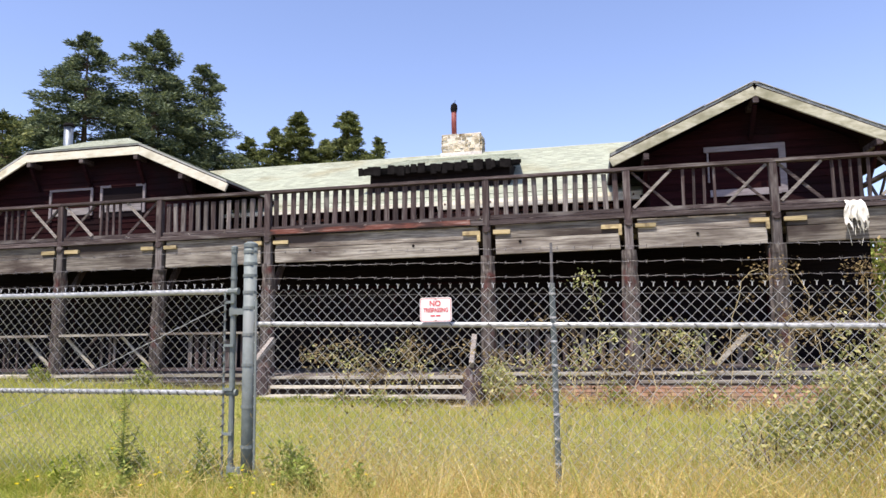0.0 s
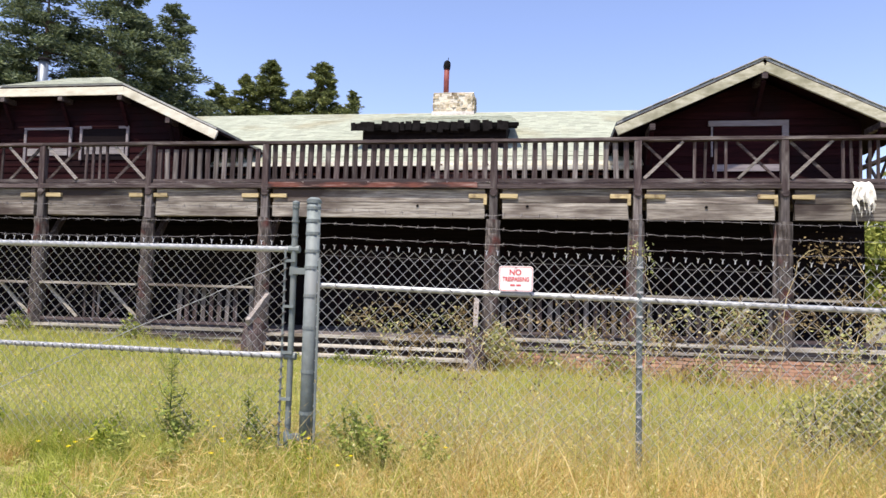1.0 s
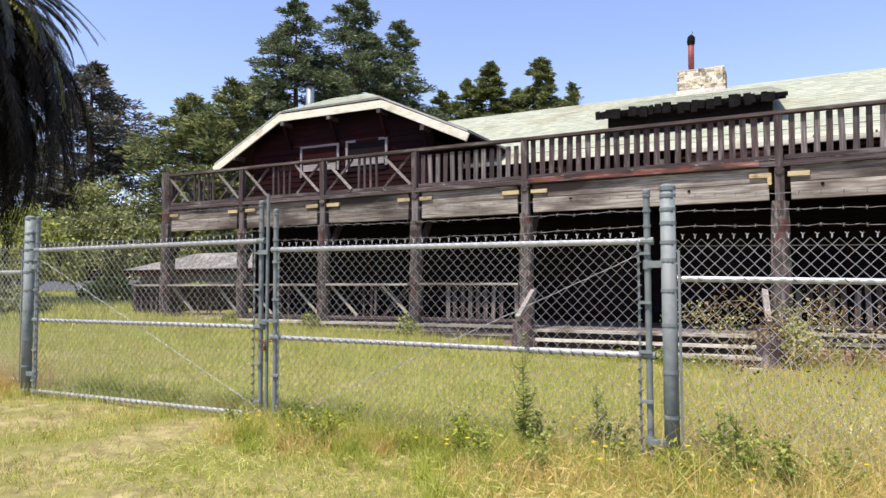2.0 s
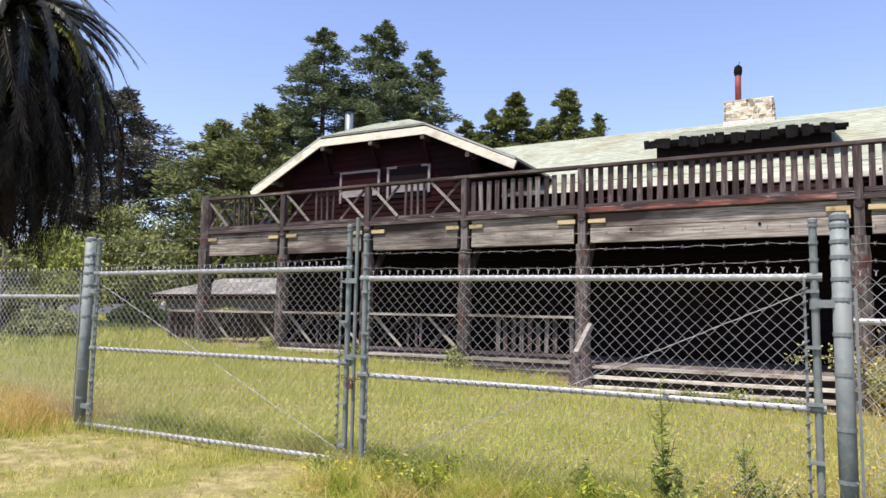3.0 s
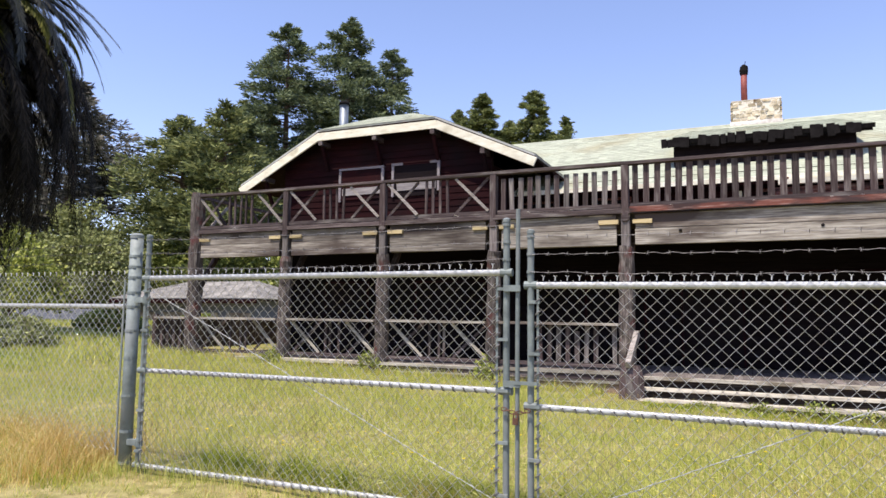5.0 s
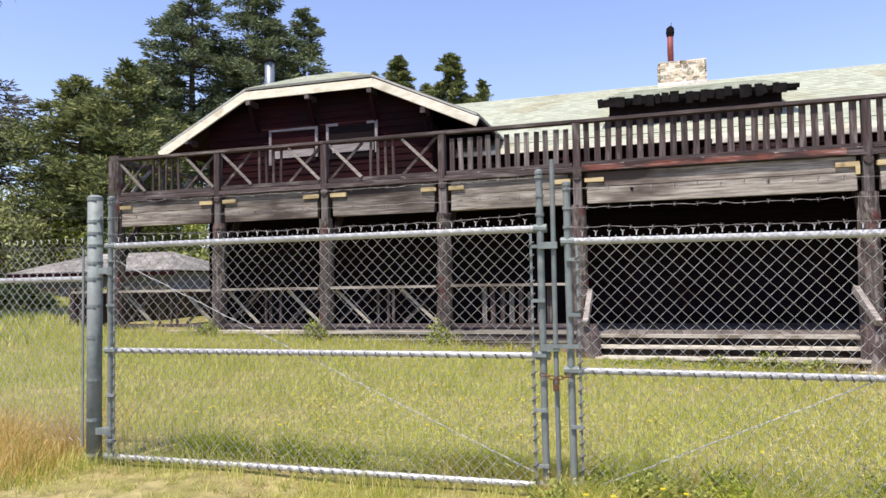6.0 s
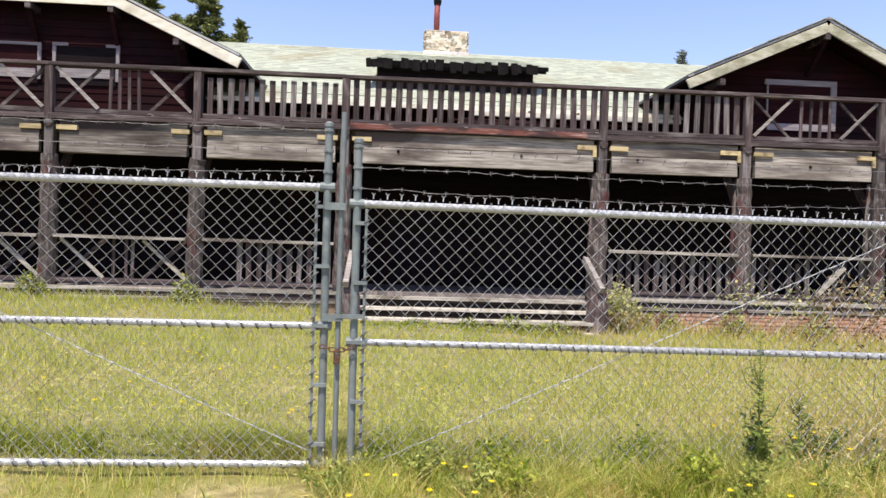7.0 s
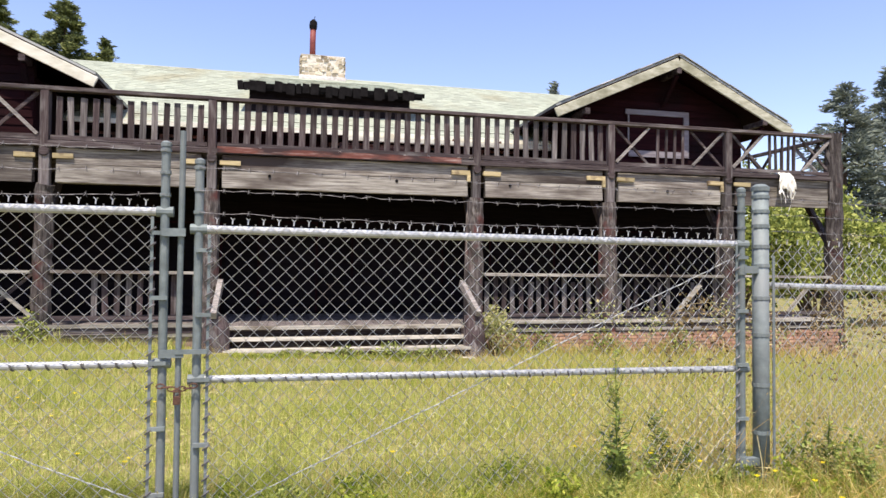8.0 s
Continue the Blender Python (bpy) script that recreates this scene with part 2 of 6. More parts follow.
bark = material("furrowed bark", [(0.3, (0.05, 0.035, 0.025)), (0.7, (0.15, 0.10, 0.07))], ALONG_Z, 3, bump=0.8, vary=0.2)
redwood_leaf = leaf_material("redwood needles", [(0.2, (0.0325, 0.0546, 0.0416)), (0.45, (0.0845, 0.114, 0.0624)), (0.65, (0.182, 0.215, 0.091)), (0.85, (0.299, 0.364, 0.26))], freq=0.35, through_light=0.25)
fir_leaf = leaf_material("yellow green fir needles", [(0.2, (0.0517, 0.069, 0.0322)), (0.5, (0.138, 0.167, 0.0575)), (0.8, (0.31, 0.333, 0.127))], freq=0.4, through_light=0.25)
pine_leaf = leaf_material("olive pine needles", [(0.2, (0.0432, 0.0648, 0.0351)), (0.5, (0.135, 0.162, 0.0607)), (0.8, (0.351, 0.365, 0.149))], freq=0.35, through_light=0.25)
# Pale blue grey for far trees: the haze of distance is mixed into the needles.
hazy_leaf = leaf_material("needles with distance haze in the colour", [(0.2, (0.08, 0.10, 0.09)), (0.5, (0.16, 0.19, 0.16)), (0.8, (0.26, 0.28, 0.22))], freq=0.25, through_light=0.2)
dusk_leaf = leaf_material("dark purple brown needles", [(0.2, (0.03, 0.034, 0.027)), (0.5, (0.09, 0.09, 0.07)), (0.8, (0.20, 0.18, 0.15))], freq=0.3, through_light=0.15)
bush_leaf = leaf_material("fresh shrub leaves", [(0.2, (0.10, 0.14, 0.036)), (0.5, (0.28, 0.32, 0.075)), (0.8, (0.52, 0.53, 0.16))], freq=0.35, through_light=0.35)
bramble_leaf = leaf_material("dusty bramble leaves", [(0.2, (0.22, 0.25, 0.085)), (0.45, (0.42, 0.43, 0.17)), (0.7, (0.60, 0.55, 0.27)), (0.9, (0.58, 0.43, 0.20))], freq=0.8, through_light=0.4)
bramble_brown = leaf_material("browning bramble leaves", [(0.2, (0.09, 0.06, 0.03)), (0.5, (0.21, 0.145, 0.065)), (0.75, (0.36, 0.27, 0.13)), (0.95, (0.34, 0.19, 0.12))], freq=0.8, through_light=0.3)
cane_mat = material("dry bramble cane", [(0.3, (0.30, 0.22, 0.11)), (0.7, (0.58, 0.48, 0.27))], freq=6, bump=0, vary=0.2)
weed_leaf = leaf_material("dark thistle leaves", [(0.2, (0.12, 0.165, 0.04)), (0.6, (0.28, 0.335, 0.075)), (0.9, (0.44, 0.48, 0.13))], freq=3, through_light=0.25)
olive_leaf = leaf_material("dusty olive leaves", [(0.2, (0.10, 0.115, 0.045)), (0.5, (0.22, 0.245, 0.09)), (0.8, (0.37, 0.39, 0.17))], freq=0.6, through_light=0.25)
grass_green = leaf_material("green meadow grass", [(0.2, (0.20, 0.26, 0.04)), (0.42, (0.41, 0.455, 0.09)), (0.6, (0.60, 0.60, 0.165)), (0.8, (0.82, 0.77, 0.33))], freq=1.1, through_light=0.45, island_share=0.6)
grass_lush = leaf_material("lush grass", [(0.2, (0.09, 0.14, 0.018)), (0.45, (0.26, 0.33, 0.04)), (0.7, (0.48, 0.50, 0.08)), (0.92, (0.70, 0.66, 0.18))], freq=2, through_light=0.45)
grass_dry = leaf_material("dry straw grass", [(0.15, (0.36, 0.22, 0.065)), (0.4, (0.62, 0.43, 0.145)), (0.62, (0.80, 0.62, 0.27)), (0.88, (0.92, 0.80, 0.48))], freq=1.6, through_light=0.45, island_share=0.65)
seed_head = leaf_material("buff seed heads", [(0.2, (0.34, 0.27, 0.10)), (0.5, (0.54, 0.47, 0.20)), (0.8, (0.72, 0.65, 0.36))], freq=1.5, through_light=0.35, island_share=0.8)
# Leaflets in two tones: near black for shaded fronds, yellow green for sunlit ones.
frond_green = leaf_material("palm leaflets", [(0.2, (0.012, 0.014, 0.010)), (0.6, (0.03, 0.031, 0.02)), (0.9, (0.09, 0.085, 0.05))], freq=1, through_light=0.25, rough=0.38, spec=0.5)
frond_lit = leaf_material("palm leaflets, sunlit tone", [(0.2, (0.06, 0.07, 0.012)), (0.6, (0.16, 0.16, 0.03)), (0.9, (0.34, 0.31, 0.08))], freq=1, through_light=0.35)
# Skirt colour held near black to carry the shade under the crown.
frond_dead = leaf_material("dead palm fronds, shade in the colour", [(0.2, (0.008, 0.007, 0.006)), (0.6, (0.022, 0.019, 0.016)), (0.9, (0.065, 0.055, 0.044))], freq=0.7, through_light=0.05, spec=0.05)
flower_yellow = leaf_material("yellow petals", [(0.3, (0.75, 0.55, 0.01)), (0.7, (0.85, 0.68, 0.02))], freq=3, through_light=0.3)


# ---- mesh helpers ----
class Shape:
    """Vertices and faces that become one mesh."""

    def __init__(self):
        self.v, self.f = [], []

    def add(self, verts, faces):
        n = len(self.v)
        self.v += [tuple(p) for p in verts]
        self.f += [tuple(n + i for i in f) for f in faces]
        return self

    def box(self, x0, y0, z0, x1, y1, z1, wear=0.0):
        r = [rnd.uniform(-wear, wear) for _ in range(24)]
        vs = [((x0, x1)[i & 1] + r[3 * i], (y0, y1)[i >> 1 & 1] + r[3 * i + 1], (z0, z1)[i >> 2] + r[3 * i + 2]) for i in range(8)]
        return self.add(vs, [(0, 2, 3, 1), (4, 5, 7, 6), (0, 1, 5, 4), (2, 6, 7, 3), (0, 4, 6, 2), (1, 3, 7, 5)])

    def beam(self, p, q, wide, high, up=(0, 0, 1), chamfer=0.0, wear=0.0):
        """A timber from p to q: an eight-sided section when chamfered."""
        p, q = Vector(p), Vector(q)
        d = (q - p).normalized()
        u = Vector(up)
        s = d.cross(u)
        if s.length < 1e-4:
            s = d.cross(Vector((0, 1, 0)))
        s.normalize()
        u = s.cross(d).normalized()
        a, b, c = wide / 2, high / 2, chamfer
        if c:
            sec = [(-a + c, -b), (a - c, -b), (a, -b + c), (a, b - c), (a - c, b), (-a + c, b), (-a, b - c), (-a, -b + c)]
        else:
            sec = [(-a, -b), (a, -b), (a, b), (-a, b)]
        n = len(sec)
        vs = []
        for e in (p, q):
            vs += [e + s * (x + rnd.uniform(-wear, wear)) + u * (y + rnd.uniform(-wear, wear)) + d * rnd.uniform(-wear, wear) for x, y in sec]
        fs = [(i, (i + 1) % n, n + (i + 1) % n, n + i) for i in range(n)]
        fs += [tuple(range(n))[::-1], tuple(range(n, 2 * n))]
        return self.add(vs, fs)

    def tube(self, points, radii, sides=8, caps=True, wear=0.0):
        pts = [Vector(p) for p in points]
        n = len(pts)
        if not isinstance(radii, (list, tuple)):
            radii = [radii] * n
        vs, fs = [], []
        ref = None
        for i, p in enumerate(pts):
            d = (pts[min(i + 1, n - 1)] - pts[max(i - 1, 0)]).normalized()
            if ref is None:
                ref = Vector((0, 1, 0)) if abs(d.y) < 0.8 else Vector((1, 0, 0))
            s = d.cross(ref).normalized()
            ref = s.cross(d).normalized()
            for k in range(sides):
                a = 2 * math.pi * k / sides
                r = radii[i] * (1 + rnd.uniform(-wear, wear))
                vs.append(p + s * (r * math.cos(a)) + ref * (r * math.sin(a)))
        for i in range(n - 1):
            for k in range(sides):
                k2 = (k + 1) % sides
                fs.append((i * sides + k, i * sides + k2, (i + 1) * sides + k2, (i + 1) * sides + k))
        if caps:
            fs += [tuple(range(sides))[::-1], tuple(range((n - 1) * sides, n * sides))]
        return self.add(vs, fs)

    def prism(self, outline, along):
        """A flat outline (3D points) pushed along a vector."""
        o = [Vector(p) for p in outline]
        a = Vector(along)
        n = len(o)
        fs = [tuple(range(n))[::-1], tuple(range(n, 2 * n))] + [(i, (i + 1) % n, n + (i + 1) % n, n + i) for i in range(n)]
        return self.add(o + [p + a for p in o], fs)

    def mesh(self, name, mat, smooth=False):
        me = bpy.data.meshes.new(name)
        me.from_pydata(self.v, [], self.f)
        me.materials.append(mat)
        bm = bmesh.new()
        bm.from_mesh(me)
        bmesh.ops.recalc_face_normals(bm, faces=bm.faces)
        bm.to_mesh(me)
        bm.free()
        if smooth:
            me.shade_smooth()
        return me


def part(name, shape, mat, parent=None, label="", smooth=False):
    ob = new(name, shape.mesh(name, mat, smooth))
    ob.parent = parent
    if label:
        tagged(ob, label)
    return ob


def raw(name, verts, faces_flat, sides, mat, parent=None):
    """A big mesh from arrays of vertices and of faces that all have the same number of sides."""
    me = bpy.data.meshes.new(name)
    nf = len(faces_flat) // sides
    me.vertices.add(len(verts))
    me.vertices.foreach_set("co", np.asarray(verts, np.float32).ravel())
    me.loops.add(len(faces_flat))
    me.loops.foreach_set("vertex_index", np.asarray(faces_flat, np.int32))
    me.polygons.add(nf)
    me.polygons.foreach_set("loop_start", np.arange(nf, dtype=np.int32) * sides)
    me.polygons.foreach_set("loop_total", np.full(nf, sides, np.int32))
    me.update(calc_edges=True)
    me.materials.append(mat)
    ob = new(name, me)
    ob.parent = parent
    return ob


def thing(name, label, category, group="", at=(0, 0, 0)):
    ob = new(name)
    ob.location = at
    ob.empty_display_size = 0.2
    return tagged(ob, label, category, group)


# ---- ground ----
def ground_z(x, y):
    """The lie of the land: nearly level, falling a little to the right, more so along the lodge."""
    x = np.clip(x, -30.0, 12.0)
    near = -0.010 * (x + 2.63)
    far = 0.30 - 0.039 * (x + 14.0)
    s = np.clip((y - 5.0) / 9.5, 0.0, 1.0)
    back = np.clip((y - 26.0) / 20.0, 0.0, 1.0)
    return (near * (1 - s) + far * s) * (1 - back) - 0.3 * back


def build_ground():
    xs = np.concatenate([[-2500, -700, -250, -130], np.arange(-80, 61, 1.0), [90, 200, 700, 2500]])
    ys = np.concatenate([[-2500, -700, -200, -60], np.arange(-20, 101, 1.0), [150, 300, 800, 2500]])
    gx, gy = np.meshgrid(xs, ys)
    gz = ground_z(gx, gy)
    g = np.random.RandomState(3)
    gz = gz + np.where((np.abs(gx) < 75) & (gy < 95), g.uniform(-0.03, 0.03, gz.shape), 0)
    nx, ny = len(xs), len(ys)
    i, j = np.meshgrid(np.arange(nx - 1), np.arange(ny - 1))
    a = (j * nx + i).ravel()
    f = np.stack([a, a + 1, a + nx + 1, a + nx], 1).ravel()
    ob = raw("ground", np.stack([gx, gy, gz], -1).reshape(-1, 3), f, 4, soil)
    tagged(ob, "dry meadow soil with thatch and mossy patches", "ground", kind="structure")


build_ground()


def gz(x, y):
    return float(ground_z(np.float64(x), np.float64(y)))


# ---- the lodge: walls and roofs ----
FRONT = 14.64                                   # plane of the balcony rail and porch posts
POSTS = [-18.42, -15.47, -12.69, -9.93, -7.10, -1.95, 1.04, 3.91, 6.76]
DECK, RAIL, FLOOR = 3.74, 4.69, 0.40            # balcony deck, its handrail, porch floor
WALL_L, WALL_R, WALL_Y = -18.1, 6.8, 17.95
lodge = thing("lodge", "weathered maroon timber lodge with two gables and mossy shingle roof", "building")


def shingle_slope(name, a, b, c, d, mat, parent, label, course=0.21, wide=0.26, edge=None):
    """A roof slope with corners a-b at the eave and d-c at the ridge: overlapping shingles with ragged butts over a slab."""
    a, b, c, d = (Vector(p) for p in (a, b, c, d))
    nrm = (b - a).cross(d - a).normalized()
    if nrm.z < 0:
        nrm = -nrm
    slab = part("roof_slope", Shape().prism([p_ - nrm * 0.052 for p_ in (a, b, c, d)], -nrm * 0.07), edge or maroon, parent, label)
    part("underlay", Shape().prism([a, b, c, d], -nrm * 0.05), edge or verge_grey, slab)
    rows = max(2, int(((d - a).length + (c - b).length) / 2 / course))
    s = Shape()
    for r in range(rows):
        t0, t1 = r / rows, min(1.0, (r + 1.25) / rows)
        l0, r0, l1, r1 = a.lerp(d, t0), b.lerp(c, t0), a.lerp(d, t1), b.lerp(c, t1)
        n = max(1, int((r0 - l0).length / wide))
        gap = 0.006 / max(0.3, (r0 - l0).length)
        cuts = [0.0] + [(k + rnd.uniform(-0.3, 0.3)) / n for k in range(1, n)] + [1.0]
        for u, w in zip(cuts[:-1], cuts[1:]):
            low = rnd.uniform(-0.06, 0.05) / rows
            lift = 0.010 + rnd.uniform(0, 0.006)
            p0, p1 = l0.lerp(r0, u), l0.lerp(r0, w - gap)
            q0, q1 = l1.lerp(r1, u), l1.lerp(r1, w - gap)
            e0, e1 = (q0 - p0) * low, (q1 - p1) * low
            s.add([p0 + e0 + nrm * lift, p1 + e1 + nrm * lift, q1 + nrm * 0.006, q0 + nrm * 0.006, p0 + e0, p1 + e1],
                  [(0, 1, 2, 3), (4, 5, 1, 0)])
    sh = part("shingles", s, mat, slab)
    tagged(sh, kind="stuff")
    return slab


def clad_gable(name, cx, half, z0, z_eave_line, slope, z_cap, y, mat, parent):
    """Horizontal siding boards that fill a gable end, cut to the slope of the roof."""
    back = Shape()
    top = z_eave_line + slope * half
    pts = [(cx - half, y + 0.03, z0), (cx + half, y + 0.03, z0), (cx + half, y + 0.03, z_eave_line)]
    if z_cap < top:
        w = (top - z_cap) / slope
        pts += [(cx + w, y + 0.03, z_cap), (cx - w, y + 0.03, z_cap)]
    else:
        pts += [(cx, y + 0.03, top)]
    pts += [(cx - half, y + 0.03, z_eave_line)]
    back.prism(pts, (0, 0.14, 0))
    wall = part(name, back, mat, parent)
    z = z0
    while z < min(top, z_cap) - 0.1:
        h = min(0.19, min(top, z_cap) - z)

        def reach(zz):
            return half if zz <= z_eave_line else min(half, max(0.0, (top - zz) / slope))
        lo, hi = reach(z), reach(z + h - 0.012)
        b = Shape().add([(cx - lo, y + 0.03, z), (cx + lo, y + 0.03, z), (cx + hi, y + 0.03, z + h - 0.012), (cx - hi, y + 0.03, z + h - 0.012),
                         (cx - lo, y, z), (cx + lo, y, z), (cx + hi, y + 0.018, z + h - 0.012), (cx - hi, y + 0.018, z + h - 0.012)],
                        [(4, 5, 6, 7), (0, 1, 5, 4), (1, 2, 6, 5), (2, 3, 7, 6), (3, 0, 4, 7)])
        part("siding_board", b, mat, wall)
        z += h
    return wall


def fascia(p, q, parent, paint=None, label="weathered cream painted fascia board"):
    """A cream fascia board, hung below the line p-q."""
    down = Vector((0, 0, -0.22))
    return part("fascia_board", Shape().beam(Vector(p) + down, Vector(q) + down, 0.05, 0.235, chamfer=0.008, wear=0.006), paint or white_paint, parent, label)


def outrigger(x, z, y0, y1, parent):
    """A purlin end under the verge with its raking brace."""
    o = part("outrigger", Shape().beam((x, y0 - 0.02, z), (x, y1, z), 0.13, 0.15, chamfer=0.012), brown_wood_x, parent, "dark roof outrigger beam")
    part("brace", Shape().beam((x, y0 + 0.1, z - 0.1), (x, y1, z - 0.75), 0.10, 0.10, chamfer=0.01), maroon, o)


# left gable, its peak clipped
LG, LH, LF, LCAP, LHW = -14.65, 4.82, 17.49, 7.06, 1.95
LZ = {-1: 5.58, 1: 5.75}                        # eaves of its two slopes, not quite level
wall_a = clad_gable("gable_wall", LG, 3.45, DECK - 0.1, 6.12, 0.5, 6.92, WALL_Y, maroon, lodge)
TOPZ, TOPX = 7.66, {-1: -15.44, 1: -14.02}      # level strip between the slopes, behind the clipped end
hip = LF + 1.3
meet_l = 19.7 + (TOPZ - 5.05) / 0.513
for sgn in (-1, 1):
    e, m, ez, tx = LG + sgn * LH, LG + sgn * LHW, LZ[sgn], TOPX[sgn]
    # front strip of the slope, up to where the clipped end begins, then the rest of it
    shingle_slope("roof", (e, LF, ez), (e, hip, ez), (tx, hip, TOPZ), (m, LF, LCAP), shingle_mat, lodge, "mossy grey green shingled gable slope")
    shingle_slope("roof", (e, hip, ez), (e, meet_l + 1, ez), (tx, meet_l + 1, TOPZ), (tx, hip, TOPZ), shingle_mat, lodge, "mossy grey green shingled gable slope")
    fascia((e, LF, ez), (m, LF, LCAP), lodge)
shingle_slope("roof", (LG - LHW, LF, LCAP), (LG + LHW, LF, LCAP), (TOPX[1], hip, TOPZ), (TOPX[-1], hip, TOPZ), shingle_mat, lodge, "small clipped roof end over the gable")
shingle_slope("roof", (TOPX[-1], hip, TOPZ), (TOPX[1], hip, TOPZ), (TOPX[1], meet_l + 1, TOPZ + 0.02), (TOPX[-1], meet_l + 1, TOPZ + 0.02), shingle_mat, lodge, "narrow level strip along the gable top")
fascia((LG - LHW - 0.02, LF - 0.003, LCAP), (LG + LHW + 0.02, LF - 0.003, LCAP), lodge)
for dx in (-3.9, -1.85, 0.0, 1.85, 3.35):
    outrigger(LG + dx, min(LCAP, LCAP - 0.49 * (abs(dx) - LHW)) - 0.40, LF, WALL_Y, lodge)

# right gable
RG, RH, RF, rr = 4.30, 3.46, 17.13, 7.20
RS = {-1: 0.445, 1: 0.49}
clad_gable("gable_wall", RG, 2.48, DECK - 0.1, 5.80, 0.46, 9.0, WALL_Y, maroon, lodge)
meet_r = 19.7 + (rr - 5.05) / 0.513
for sgn in (-1, 1):
    ez = rr - RS[sgn] * RH
    shingle_slope("roof", (RG + sgn * RH, RF, ez), (RG + sgn * RH, meet_r + 1, ez), (RG, meet_r + 1, rr), (RG, RF, rr), shingle_mat, lodge, "mossy grey green shingled gable slope")
    fascia((RG + sgn * RH, RF, ez), (RG, RF - 0.002 * (sgn > 0), rr), lodge, mossy_paint, "mossy, stained cream fascia board")
    # ragged butts of the verge course, standing a little above the slope
    for k in range(9):
        u0 = 0.04 + k * 0.105
        a_, b_ = Vector((RG + sgn * RH, RF - 0.03, ez)).lerp(Vector((RG, RF - 0.03, rr)), u0), Vector((RG + sgn * RH, RF - 0.03, ez)).lerp(Vector((RG, RF - 0.03, rr)), min(0.99, u0 + 0.10))
        lift = Vector((0, 0, rnd.uniform(0.012, 0.03)))
        part("verge_shingle", Shape().prism([a_ + lift, b_ + lift, b_ + lift + Vector((0, 0, 0.022)), a_ + lift + Vector((0, 0, 0.022))], (0, 0.35, 0)), scrap_white if k in (3, 6) and sgn < 0 else verge_grey, lodge)
part("ridge_cap", Shape().prism([(RG - 0.16, RF - 0.03, rr - 0.05), (RG, RF - 0.03, rr + 0.03), (RG + 0.16, RF - 0.03, rr - 0.05), (RG, RF - 0.03, rr - 0.03)], (0, meet_r - RF, 0)), old_shingle, lodge)
for dx in (-2.6, 0.0, 2.6):
    outrigger(RG + dx, rr - 0.47 * abs(dx) - 0.44, RF, WALL_Y, lodge)

# main roof and its rear slope
EAVE_Y, EAVE_Z, RIDGE_Y, RIDGE_Z, RIDGE_L = 19.7, 5.12, 26.0, 8.32, 8.34
shingle_slope("roof", (-17.9, EAVE_Y, EAVE_Z), (7.4, EAVE_Y, EAVE_Z), (7.4, RIDGE_Y, RIDGE_Z), (-17.9, RIDGE_Y, RIDGE_L), shingle_mat, lodge, "long mossy grey green shingled main roof")
part("rear_roof_slope", Shape().prism([(-17.9, RIDGE_Y, RIDGE_L), (7.4, RIDGE_Y, RIDGE_Z), (7.4, 32.4, EAVE_Z), (-17.9, 32.4, EAVE_Z)], (0, 0, -0.1)), shingle_mat, lodge)
part("fascia_board", Shape().box(-11.0, EAVE_Y - 0.06, EAVE_Z - 0.05, 1.75, EAVE_Y - 0.02, EAVE_Z + 0.075, wear=0.008), white_paint, lodge, "white eave board of the main roof")
gutter = part("gutter", Shape().box(-4.1, EAVE_Y - 0.20, EAVE_Z - 0.20, 1.7, EAVE_Y - 0.09, EAVE_Z - 0.085, wear=0.012), white_paint, lodge, "sagging white gutter under the eave")
for k in range(5):
    part("gutter_bracket", Shape().box(-3.9 + k * 1.35, EAVE_Y - 0.205, EAVE_Z - 0.09, -3.86 + k * 1.35, EAVE_Y - 0.06, EAVE_Z - 0.02), rust, gutter)
# walls behind
part("main_wall", Shape().box(-11.2, 20.4, DECK - 0.1, 1.85, 20.6, 5.5), maroon, lodge, "maroon wall behind the balcony")
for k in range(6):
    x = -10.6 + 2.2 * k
    # Black sheet on the wall in place of the shade inside the window.
    w = part("window_1", Shape().box(x - 0.5, 20.36, 4.0, x + 0.5, 20.39, 4.9), soot_and_shade, lodge, "black panel for the unlit inside of a window under the eave") if k != 2 else None
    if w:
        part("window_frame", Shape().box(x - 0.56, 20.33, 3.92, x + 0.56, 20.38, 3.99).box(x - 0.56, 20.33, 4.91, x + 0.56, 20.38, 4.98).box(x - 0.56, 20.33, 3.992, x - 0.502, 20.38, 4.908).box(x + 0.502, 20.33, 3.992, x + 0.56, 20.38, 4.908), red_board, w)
panel = part("wall_panel", Shape().box(-4.3, 19.93, DECK, -1.9, 20.0, 4.92), red_board, lodge, "faded red boarding on the balcony")
for k in range(7):
    part("siding_board", Shape().box(-4.3, 19.91, DECK + 0.01 + k * 0.168, -1.9, 19.928, DECK + 0.17 + k * 0.168, wear=0.004), red_board, panel)
part("door_frame", Shape().box(-5.05, 20.32, DECK, -4.95, 20.395, 4.95), white_paint, lodge, "white door post")
for x0, x1 in ((WALL_L, WALL_L + 0.18), (-11.38, -11.2), (1.84, 2.02), (WALL_R - 0.18, WALL_R)):
    part("side_wall", Shape().box(x0, WALL_Y + 0.2, DECK - 0.1, x1, 26, 5.7), maroon, lodge)
lower = part("lower_wall", Shape().box(WALL_L, WALL_Y, -0.7, WALL_R, WALL_Y + 0.2, DECK - 0.12), shaded_wall, lodge, "brown boarded ground floor wall, darkened for the porch shade")
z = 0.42
